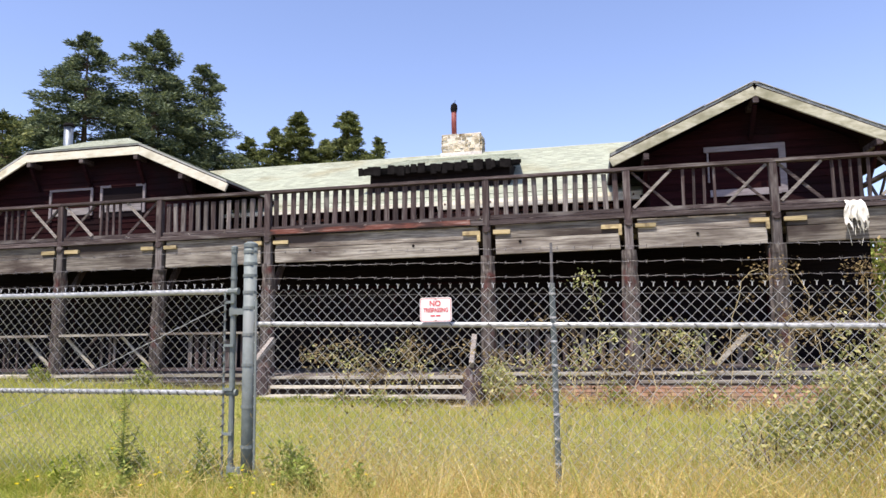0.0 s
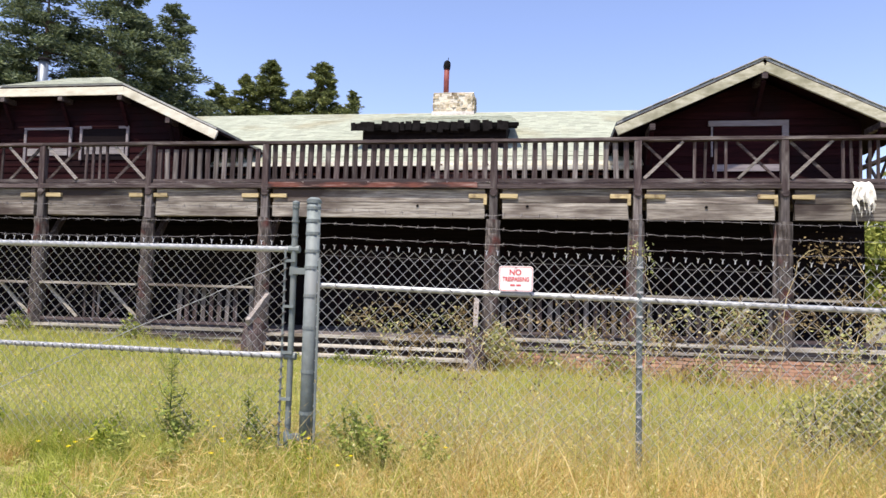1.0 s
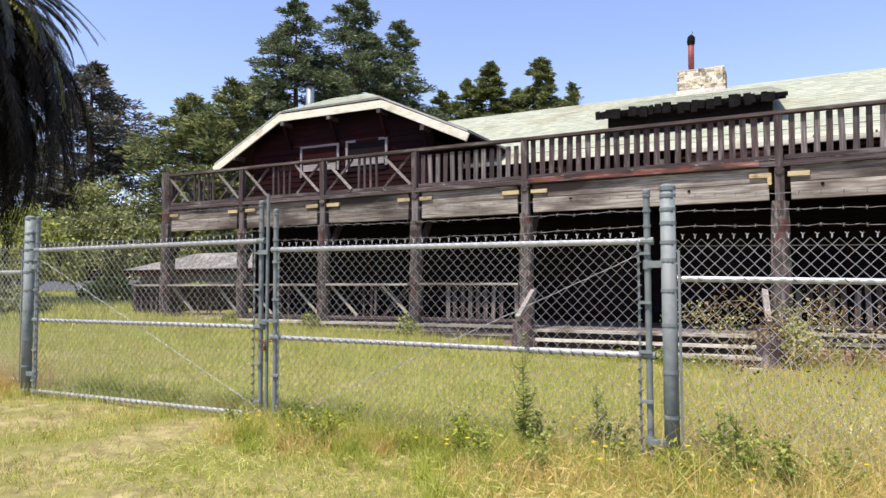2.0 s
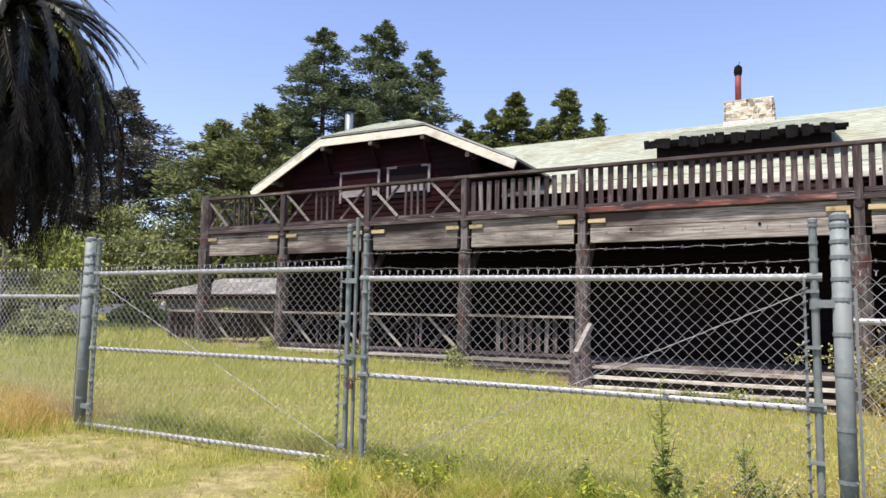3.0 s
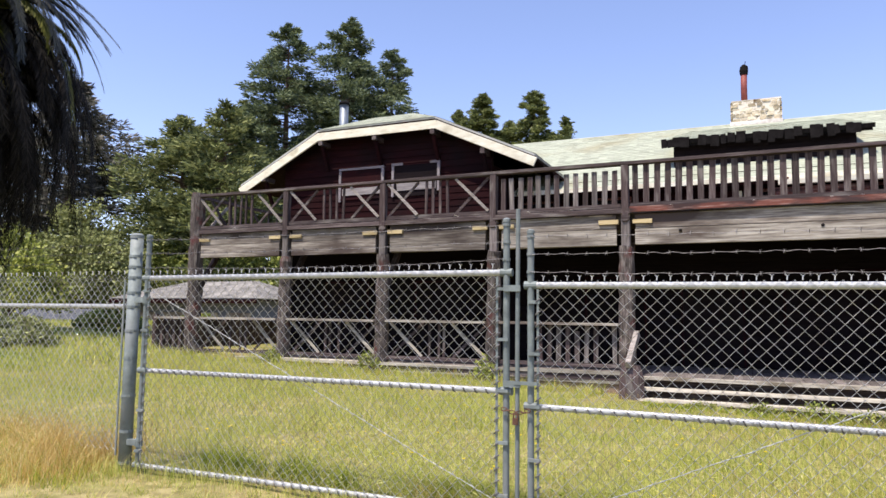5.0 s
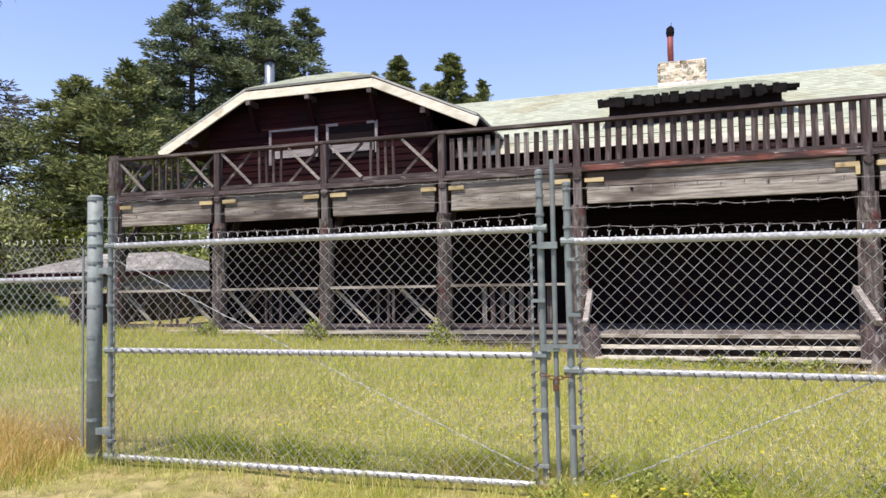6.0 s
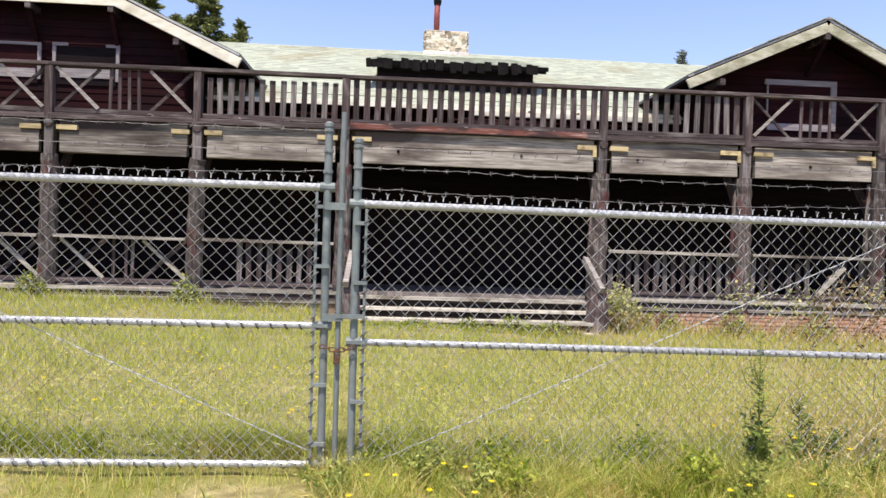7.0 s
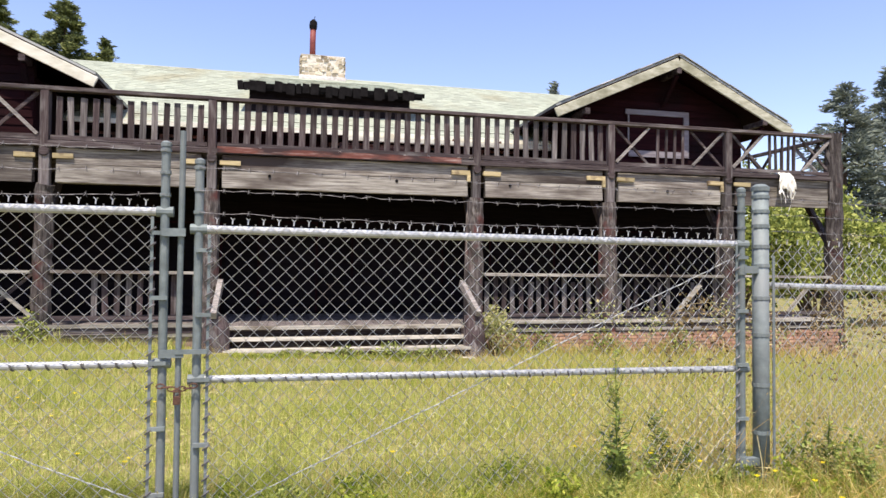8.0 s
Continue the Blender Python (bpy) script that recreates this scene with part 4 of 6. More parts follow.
def stair_post(x, lean, label, tip):
    t = thing("stair_post", label, "post", "posts beside the steps")
    zb = gz(x, FRONT - 0.9) - 0.1
    part("stump", Shape().tube([(x, FRONT - 0.8, zb), (x + 0.02, FRONT - 0.8, zb + 0.5), (x, FRONT - 0.78, 0.62)], [0.25, 0.22, 0.17], 11, wear=0.14), brown_wood_z, t, "charred stump")
    part("handrail_stub", Shape().beam((x - lean * 0.02, FRONT - 1.05, 0.66), (x + lean * tip, FRONT - 0.12, 1.22), 0.10, 0.12, up=(0, 0, 1), wear=0.01), brace_wood, t, "greyed broken handrail")
    part("foot_plank", Shape().beam((x + lean * 0.1, FRONT - 1.05, zb), (x - lean * 0.05, FRONT - 0.95, 0.50), 0.12, 0.045, up=(0, 1, 0), wear=0.01), grey_wood_z, t)


stair_post(-6.92, 1, "charred stair post with a greyed leaning handrail", 0.02)
stair_post(-2.2, -1, "broken stair post with a greyed handrail leaning over the steps", 0.06)

# white rag on the balcony edge
rag = Shape()
cols, rows_ = 20, 13
for r in range(rows_ + 1):
    v = r / rows_
    for c in range(cols + 1):
        u = c / cols
        hang = max(0.0, (v - 0.2) / 0.8)
        wide = 0.24 + 0.20 * math.sin(math.pi * min(1.0, hang * 0.9 + 0.1))
        ragged = (0.12 * math.sin(u * 9 + 1) + 0.10 * math.sin(u * 27) + 0.05 * math.sin(u * 51)) * hang ** 2
        fold = 0.07 * math.sin(u * 13 + v * 3) + 0.03 * math.sin(u * 31 - v * 7)
        if v <= 0.2:
            rag.v.append((5.30 + (u - 0.5) * wide, FRONT - 0.02 - 0.13 * v / 0.2, DECK + 0.012 + 0.01 * math.sin(u * 14)))
        else:
            rag.v.append((5.30 + (u - 0.5) * wide + 0.02 * math.sin(v * 9), FRONT - 0.165 - abs(fold) - 0.02 * rnd.random() - 0.03 * math.sin(math.pi * hang), DECK - 0.01 - 0.03 - hang * 0.62 - ragged))
for r in range(rows_):
    for c in range(cols):
        if r >= 8 and (c * 7 + r // 3) % 5 in (0, 2) or r >= 11 and c % 3:
            continue
        i = r * (cols + 1) + c
        rag.f.append((i, i + 1, i + cols + 2, i + cols + 1))
ob = part("rag", rag, cloth_white, None, smooth=True)
tagged(ob, "tattered bleached white cloth hanging over the balcony edge", "cloth")


# ---- fence and gates ----
FY = 5.22
PITCH = 0.0425                                   # half a mesh diamond


def chain_link(name, x0, x1, z0, z1, y, parent, wire=0.0027, slope=0.0, hook=0.0):
    """Woven wires, each a zigzag, hooked round their neighbours; twisted ends stand up along the top edge."""
    s_v, s_f = [], []
    n = int(round((x1 - x0) / PITCH))
    m = int(round((z1 - z0) / 0.0435))
    rise = (z1 - z0) / m
    pitch = (x1 - x0) / n

    def strand(pts, r):
        b = len(s_v)
        for p in pts:
            for ax, ay in ((0, -1), (0.95, 0.5), (-0.95, 0.5)):
                s_v.append((p[0] + r * ax, p[1] + r * ay, p[2]))
        for i in range(len(pts) - 1):
            for k in range(3):
                k2 = (k + 1) % 3
                s_f.extend((b + 3 * i + k, b + 3 * i + k2, b + 3 * i + 3 + k2, b + 3 * i + 3 + k))
    for i in range(n):
        sag = rnd.uniform(-0.0015, 0.0015)
        pts = []
        for k in range(m + 1):
            right = (k + i) % 2
            x = x0 + pitch * (i + right)
            at = (x + sag, y + (0.004 if right else -0.004), z1 - k * rise + slope * (x - x0))
            if hook:
                side = -1 if right else 1
                pts += [(at[0] + side * 0.003, at[1] - 0.004, at[2] + hook), (at[0], at[1] + 0.004, at[2] - hook)]
            else:
                pts.append(at)
        strand(pts, wire)
        if i % 2 == 1:
            x, z = x0 + pitch * i, z1 + slope * pitch * i
            strand([(x, y, z), (x + 0.002, y, z + 0.024), (x - 0.010, y, z + 0.038)], wire * 1.6)
            strand([(x, y, z + 0.010), (x + 0.001, y + 0.003, z + 0.022), (x + 0.012, y, z + 0.035)], wire * 1.5)
    ob = raw(name, np.array(s_v), np.array(s_f), 4, wire_mat, parent)
    return tagged(ob, "galvanised chain link mesh", kind="stuff")


def barbed(x0, z0, x1, z1, y, parent, sag=0.02):
    """Two twisted strands with a four-point barb about every 0.13 m."""
    s = Shape()
    n = max(8, int(abs(x1 - x0) / 0.06))
    wob = [rnd.uniform(-0.006, 0.006) for _ in range(n + 1)]

    def at(t, ph=0.0, r=0.0):
        x = x0 + (x1 - x0) * t
        k = t * n
        i = min(int(k), n - 1)
        w = wob[i] + (wob[i + 1] - wob[i]) * (k - i)
        return (x, y + r * math.cos(ph), z0 + (z1 - z0) * t - sag * 4 * t * (1 - t) + w + r * math.sin(ph))
    for o in (0, math.pi):
        s.tube([at(i / n, i * 1.9 + o, 0.0015) for i in range(n + 1)], 0.0012, 3, caps=False)
    m = int(abs(x1 - x0) / 0.13)
    for k in range(1, m):
        p = at(k / m)
        s.tube([(p[0] - 0.006, p[1] - 0.016, p[2] - 0.013), (p[0] + 0.002, p[1], p[2]), (p[0] - 0.004, p[1] + 0.016, p[2] + 0.014)], 0.0018, 3)
        s.tube([(p[0] + 0.006, p[1] + 0.014, p[2] - 0.014), (p[0] + 0.004, p[1], p[2]), (p[0] + 0.008, p[1] - 0.014, p[2] + 0.013)], 0.0018, 3)
    return part("barbed_wire", s, old_wire, parent, "rusting barbed wire strand")


def band(x, z, r, parent, y=FY):
    return part("band", Shape().tube([(x, y, z - 0.012), (x, y, z + 0.012)], r, 12), galv, parent)


def pipe(name, p, q, r, parent, label="", sides=12):
    return part(name, Shape().tube([p, q], r, sides), galv, parent, label, smooth=False)


def ties(x0, x1, z, r, parent, sag=0.0):
    """Wire ties that wrap a rail."""
    s = Shape()
    n = int((x1 - x0) / 0.085)
    for k in range(n):
        x = x0 + (k + 0.5) * (x1 - x0) / n
        s.tube([(x + q * 0.006 + rnd.uniform(-0.002, 0.002), FY - (r + 0.003) * math.cos(q * 0.7), z - sag * (x - x0) / (x1 - x0) - (r + 0.003) * math.sin(q * 0.7)) for q in (-0.6, 0.3, 1.2, 2)], 0.0052, 5)
    tagged(part("wire_wrap", s, old_wire, parent), kind="stuff")


def gate_leaf(label, xl, xr, zt, zm, zb, head_l, head_r, falls, hinge, sag=0.0):
    g = thing("gate_leaf", label, "gate", "leaves of the double gate", (0, 0, 0))
    r = 0.024
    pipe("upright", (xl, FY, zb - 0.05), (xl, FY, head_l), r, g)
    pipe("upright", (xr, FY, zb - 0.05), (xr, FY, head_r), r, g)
    for x, h in ((xl, head_l), (xr, head_r)):
        part("upright_cap", Shape().tube([(x, FY, h - 0.01), (x, FY, h + 0.012), (x, FY, h + 0.022)], [0.029, 0.029, 0.012], 10), galv, g)
    for name, z, rr_ in (("top_rail", zt, 0.023), ("middle_rail", zm, 0.021), ("bottom_rail", zb, 0.022)):
        part(name, Shape().tube([(xl + 0.02, FY, z), (xr - 0.02, FY, z - sag)], rr_, 12), galv_sunlit, g)
        for x in (xl, xr):
            zc = z - (sag if x == xr else 0)
            part("corner_fitting", Shape().tube([(x - 0.045, FY, zc), (x + 0.045, FY, zc)], 0.029, 10), galv, g)
    ties(xl + 0.1, xr - 0.1, zm, 0.021, g, sag)
    ties(xl + 0.1, xr - 0.1, zb, 0.022, g, sag)
    chain_link("mesh", xl + 0.055, xr - 0.055, zb - 0.01, zt + 0.03, FY - 0.028, g, wire=0.0025, slope=-sag / (xr - xl), hook=0.0025)
    for x in (xl + 0.06, xr - 0.06):
        knots = Shape()
        for k in range(int((zt - zb) / 0.085)):
            z = zb + 0.05 + k * 0.085
            knots.tube([(x - 0.016, FY - 0.036, z - 0.012), (x - 0.004, FY - 0.044, z), (x + 0.012, FY - 0.042, z + 0.010), (x + 0.018, FY - 0.03, z + 0.016)], 0.0055, 5)
        tagged(part("wire_wrap", knots, old_wire, g), kind="stuff")
        part("tension_bar", Shape().box(x - 0.008, FY - 0.034, zb, x + 0.008, FY - 0.028, zt - 0.03), galv, g)
        for k in range(5):
            z = zb + 0.12 + k * (zt - zb - 0.25) / 4
            part("clamp", Shape().box(min(x, x - 0.07 if x < (xl + xr) / 2 else x + 0.07), FY - 0.042, z, max(x, x - 0.07 if x < (xl + xr) / 2 else x + 0.07) + 0.015, FY - 0.022, z + 0.022), galv, g)
    a, b = ((xl + 0.05, FY + 0.012, zt - 0.12), (xr - 0.08, FY + 0.012, zb + 0.08)) if falls else ((xl + 0.08, FY + 0.012, zb + 0.08), (xr - 0.05, FY + 0.012, zt - 0.12))
    part("truss_rod", Shape().tube([tuple(a[q] + (b[q] - a[q]) * k / 90 + rnd.uniform(-0.003, 0.003) for q in range(3)) for k in range(91)], [0.0026 + 0.0018 * (k % 2) for k in range(91)], 6), galv_sunlit, g, "thin diagonal truss rod")
    for k in range(3):
        t = (k + 0.75) / 3
        z_l, z_r = zt + (head_l - zt) * t, zt + (head_r - zt) * t
        barbed(xl, z_l, xr, z_r, FY - 0.03, g, 0.03 if k == 0 else 0.012)
        for x, z in ((xl, z_l), (xr, z_r)):
            part("wire_clip", Shape().tube([(x, FY, z - 0.01), (x, FY, z + 0.01)], 0.03, 10), galv, g)
    hx, px = hinge
    for z in (zt - 0.2, zb + 0.2):
        part("hinge", Shape().beam((hx, FY - 0.01, z), (px, FY - 0.01, z), 0.05, 0.05).tube([(hx, FY, z - 0.035), (hx, FY, z + 0.035)], 0.034, 10), galv, g)
    return g


P0X, P2X = -10.11, -2.63
left_leaf = gate_leaf("galvanised chain link gate leaf topped with barbed wire", -9.95, -6.46, 1.815, 0.975, 0.13, 2.20, 2.19, True, (-9.95, P0X))
right_leaf = gate_leaf("galvanised chain link gate leaf hung slightly lower", -6.28, -2.78, 1.722, 0.880, 0.03, 2.10, 2.06, False, (-2.78, P2X), sag=0.028)
# drop rod and its guides, on the left leaf
part("drop_rod", Shape().tube([(-6.375, FY - 0.01, 0.10), (-6.375, FY - 0.01, 1.2), (-6.37, FY - 0.01, 2.27)], 0.0165, 10), galv, left_leaf, "long vertical drop rod")
for z, m_ in ((1.70, galv), (1.03, galv)):
    part("rod_guide", Shape().box(-6.47, FY - 0.045, z - 0.022, -6.345, FY - 0.03, z + 0.022), m_, left_leaf)
part("latch_bar", Shape().box(-6.39, FY - 0.05, 1.027, -6.22, FY - 0.036, 1.052), galv, right_leaf)
lock = thing("padlock", "rusty padlock on a chain between the gate leaves", "padlock")
part("body", Shape().box(-6.392, FY - 0.068, 0.757, -6.353, FY - 0.047, 0.80, wear=0.005), rust, lock)
part("shackle", Shape().tube([(-6.388, FY - 0.057, 0.80), (-6.388, FY - 0.057, 0.83), (-6.372, FY - 0.057, 0.842), (-6.357, FY - 0.057, 0.83), (-6.357, FY - 0.057, 0.80)], 0.006, 6), rust, lock)
for k in range(7):
    a = k / 7
    x, z = -6.46 + 0.20 * a, 0.86 - 0.03 * math.sin(math.pi * a) + rnd.uniform(-0.008, 0.008)
    pts = [(x + 0.022 * math.cos(t * math.pi / 4), FY - 0.05 + (0.013 * math.sin(t * math.pi / 4) if k % 2 else 0), z + (0 if k % 2 else 0.013 * math.sin(t * math.pi / 4))) for t in range(9)]
    part("chain_link", Shape().tube(pts, 0.004, 5), rust, lock)


def fence_post(label, x, r, top, cap=True):
    zb = gz(x, FY) - 0.3
    t = thing("gate_post", label, "post", "gate posts")
    part("pipe", Shape().tube([(x, FY, zb), (x, FY, top)], r, 20), galv, t, smooth=True)
    part("cap", Shape().tube([(x, FY, top - 0.03), (x, FY, top), (x, FY, top + 0.018)], [r + 0.005, r + 0.005, r * 0.6], 18), galv, t)
    for z in (0.14, 0.42, 0.74, 1.08, 1.33, 1.55, 1.68, 1.82, 1.92, 2.02):
        if z < top - 0.02:
            band(x, z, r + 0.005, t)
    return t


fence_post("stout galvanised gate post banded with clamps", P2X, 0.054, 2.09)
fence_post("stout galvanised gate post with a domed cap", P0X, 0.058, 2.22)


def fence_run(label, x0, x1, rail_z, slope, z_bottom, z_top, strands, posts, post_top):
    f = thing("chain_link_fence", label, "fence", "fence runs")
    zz = lambda x: rail_z + slope * (x - x0)
    part("rail", Shape().tube([(x0, FY, zz(x0)), (x1, FY, zz(x1))], 0.021, 10), galv_sunlit, f, "galvanised middle rail")
    chain_link("mesh", min(x0, x1), max(x0, x1), z_bottom, z_top, FY - 0.03, f, slope=slope)
    s = Shape()
    n = int(abs(x1 - x0) / 0.3)
    for k in range(n):
        x = x0 + (k + 0.5) * (x1 - x0) / n
        s.tube([(x - 0.012, FY - 0.023, zz(x) + 0.014), (x, FY - 0.027, zz(x)), (x + 0.014, FY - 0.023, zz(x) - 0.014)], 0.004, 4)
    tagged(part("wire_wrap", s, old_wire, f), kind="stuff")
    part("tension_wire", Shape().tube([(x0, FY - 0.03, z_top - 0.05), (x1, FY - 0.03, z_top - 0.05 + slope * (x1 - x0))], 0.0017, 4), old_wire, f)
    for z in strands:
        barbed(x0, z, x1, z + slope * (x1 - x0), FY - 0.03, f, 0.01)
    for x in posts:
        zb = gz(x, FY) - 0.2
        p = part("line_post", Shape().tube([(x, FY, zb), (x, FY, z_top - 0.02)], 0.022, 8), galv, f, "thin galvanised line post")
        part("barb_arm", Shape().beam((x, FY, z_top - 0.04), (x + 0.004, FY, post_top), 0.028, 0.02), old_wire, p, "dark rusted extension")
        for k in range(9):
            part("tie", Shape().tube([(x, FY - 0.005, 0.15 + k * 0.18), (x, FY - 0.005, 0.165 + k * 0.18)], 0.026, 8), wire_mat, p)
    return f


fence_run("chain link fence run with barbed wire and bramble growth", P2X + 0.06, 6.5, 1.415, -0.022, 0.0, 1.70, (2.01, 1.90, 1.79), (-0.12, 4.3), 1.99)
fence_run("chain link fence run with barbed wire in open grass", P0X - 0.06, -19.0, 1.555, -0.001, 0.25, 1.86, (2.14, 2.06, 1.97), (-14.2, -18.3), 2.15)
# tension bars next to the gate posts
for x, za, zb_ in ((P2X + 0.075, 0.05, 1.62), (P0X - 0.085, 0.2, 1.80)):
    t = part("tension_bar", Shape().box(x - 0.009, FY - 0.038, za, x + 0.009, FY - 0.03, zb_), galv)
    tagged(t, "flat steel bar stretching the fence mesh", "fence bar")

# sign
SX0, SX1, SZ0, SZ1 = -1.150, -0.895, 1.400, 1.592
sign = thing("warning_sign", "white metal sign with red warning print and rounded corners", "sign")


def rounded(x0, z0, x1, z1, r, y):
    pts = []
    for cx, cz, a0 in ((x1 - r, z1 - r, 0), (x0 + r, z1 - r, 90), (x0 + r, z0 + r, 180), (x1 - r, z0 + r, 270)):
        pts += [(cx + r * math.cos(radians(a0 + 22.5 * k)), y, cz + r * math.sin(radians(a0 + 22.5 * k))) for k in range(5)]
    return pts


SYF = FY - 0.052
part("plate", Shape().prism(rounded(SX0, SZ0, SX1, SZ1, 0.022, SYF), (0, 0.003, 0)), sign_white, sign)
o_, i_ = rounded(SX0 + 0.006, SZ0 + 0.006, SX1 - 0.006, SZ1 - 0.006, 0.018, SYF - 0.0025), rounded(SX0 + 0.0095, SZ0 + 0.0095, SX1 - 0.0095, SZ1 - 0.0095, 0.015, SYF - 0.0025)
k_ = len(o_)
part("border", Shape().add(o_ + i_, [(q, (q + 1) % k_, k_ + (q + 1) % k_, k_ + q) for q in range(k_)]), sign_red, sign)


def lettering(words, x, z, size, parent, stretch=1.0):
    cu = bpy.data.curves.new("lettering", "FONT")
    cu.body, cu.size, cu.align_x, cu.align_y, cu.extrude, cu.offset = words, size, "CENTER", "CENTER", 0.0006, size * 0.02
    tmp = new("tmp", cu)
    me = bpy.data.meshes.new_from_object(tmp.evaluated_get(bpy.context.evaluated_depsgraph_get()))
    bpy.data.objects.remove(tmp)
    me.materials.clear()
    me.materials.append(sign_red)
    ob = new("lettering", me)
    ob.parent = parent
    ob.matrix_basis = pose(x, SYF - 0.0025, z, 90, 0, 0) @ Matrix.Diagonal((stretch, 1, 1, 1))
    return ob


lettering("NO", (SX0 + SX1) / 2 - 0.005, 1.543, 0.058, sign, 1.0)
lettering("TRESPASSING", (SX0 + SX1) / 2, 1.492, 0.046, sign, 0.72)
for x0, x1, z in ((-1.065, -1.03, 1.449), (-1.02, -0.985, 1.449)):
    part("print_bar", Shape().box(x0, SYF - 0.0025, z - 0.006, x1, SYF - 0.001, z + 0.006), sign_red, sign)
for x, z in (((SX0 + SX1) / 2, SZ1 - 0.014), ((SX0 + SX1) / 2, SZ0 + 0.014)):
    part("wire_tie", Shape().tube([(x - 0.006, SYF - 0.002, z), (x, SYF - 0.008, z), (x + 0.006, SYF - 0.002, z)], 0.0028, 5), rust, sign)

# ---- low building to the left, beyond the porch ----
hut = thing("outbuilding", "low hipped outbuilding with bare shingles and blue grey walls", "building")
HX0, HX1, HY0, HY1, HE, HR = -40.5, -29.3, 30.6, 37.0, 2.40, 3.52
hz = gz(-33, 33)
part("wall", Shape().box(HX0 + 0.7, HY0 + 0.7, hz - 0.3, HX1 - 0.7, HY1 - 0.7, HE + 0.1), bluegrey, hut)
hc = (HY0 + HY1) / 2
shingle_slope("roof", (HX0, HY0, HE), (HX1, HY0, HE), (HX1 - 2.6, hc, HR), (HX0 + 3.2, hc, HR), old_shingle, hut, "bare grey brown shingled hip slope", 0.25, 0.35)
shingle_slope("roof", (HX1, HY0, HE), (HX1, HY1, HE), (HX1 - 2.6, hc, HR), (HX1 - 2.62, hc, HR), old_shingle, hut, "bare grey brown shingled hip slope", 0.25, 0.35)
shingle_slope("roof", (HX0, HY1, HE), (HX0, HY0, HE), (HX0 + 3.2, hc, HR), (HX0 + 3.22, hc, HR), old_shingle, hut, "bare grey brown shingled hip slope", 0.25, 0.35)
part("eave_board", Shape().box(HX0, HY0 - 0.03, HE - 0.28, HX1, HY0 + 0.03, HE - 0.04), maroon, hut, "dark eave board")
for k in range(4):
    x = HX0 + 1.4 + k * 2.4
    part("window_band", Shape().box(x, HY0 + 0.63, 0.9, x + 1.7, HY0 + 0.69, 1.6), grey_wood_x, hut, "grey shuttered window")
low_wall = part("low_wall", Shape().box(-62, 33.0, -0.5, -40.6, 33.3, 1.75), bluegrey)
tagged(low_wall, "long blue grey boundary wall beyond the meadow", "wall")


# ---- plants ----
def blades(name, px, py, height, width, lean, mat, seed, label, seg=2, heads=False, droop=0.5):
    """Grass: each blade a bent tapering strip at (px, py); some carry a seed head."""
    g = np.random.RandomState(seed)
    n = len(px)
    pz = ground_z(px, py) - 0.01
    a = g.uniform(0, 2 * np.pi, n)
    h = height
    out = lean * h * g.uniform(0.3, 1.2, n)
    dx, dy = np.cos(a), np.sin(a)
    f = g.uniform(0, 2 * np.pi, n)
    sx, sy = np.cos(f) * width / 2, np.sin(f) * width / 2
    lay = []
    for k in range(seg):
        t = k / seg
        b = t ** 2
        cx, cy, cz = px + dx * out * b, py + dy * out * b, pz + h * (t - droop * 0.12 * b)
        w = 1 - 0.55 * t
        lay += [np.stack([cx - sx * w, cy - sy * w, cz], 1), np.stack([cx + sx * w, cy + sy * w, cz], 1)]
    lay.append(np.stack([px + dx * out, py + dy * out, pz + h * (1 - droop * 0.12)], 1))
    m = len(lay)
    V = np.stack(lay, 1).reshape(-1, 3)
    base = np.arange(n)[:, None] * m
    tris = []
    for k in range(seg - 1):
        q = 2 * k
        tris += [[q, q + 1, q + 3], [q, q + 3, q + 2]]
    q = 2 * (seg - 1)
    tris.append([q, q + 1, q + 2])
    F = (base + np.array(tris).ravel()[None, :]).ravel()
    if heads:
        pick = g.rand(n) < 0.3
        tip = V.reshape(n, m, 3)[pick][:, -1]
        k = len(tip)
        ln = g.uniform(0.015, 0.05, k)[:, None]
        d = np.stack([dx[pick] * 0.5, dy[pick] * 0.5, np.full(k, 0.8)], 1)
        s = np.stack([-np.sin(f[pick]), np.cos(f[pick]), np.zeros(k)], 1) * 0.0032
        H = np.stack([tip - d * 0.01, tip + d * ln * 0.5 + s, tip + d * ln, tip + d * ln * 0.5 - s], 1).reshape(-1, 3)
        hb = len(V) + np.arange(k)[:, None] * 4
        HF = (hb + np.array([0, 1, 2, 0, 2, 3])[None, :]).ravel()
        V, F = np.concatenate([V, H]), np.concatenate([F, HF])
    ob = raw(name, V, F, 3, mat)
    return tagged(ob, label, "grass", kind="stuff")


def patchy(x, y, seed, size):
    """A smooth random field between 0 and 1, for tufts and bare patches."""
    g = np.random.RandomState(seed)
    v = np.zeros_like(x)
    for k in range(7):
        a, p, s = g.uniform(0, 2 * np.pi), g.uniform(0, 2 * np.pi), g.uniform(0.6, 1.9) / size
        v += np.sin((np.cos(a) * x + np.sin(a) * y) * s * 2 * np.pi + p)
    return 0.5 + v / 7


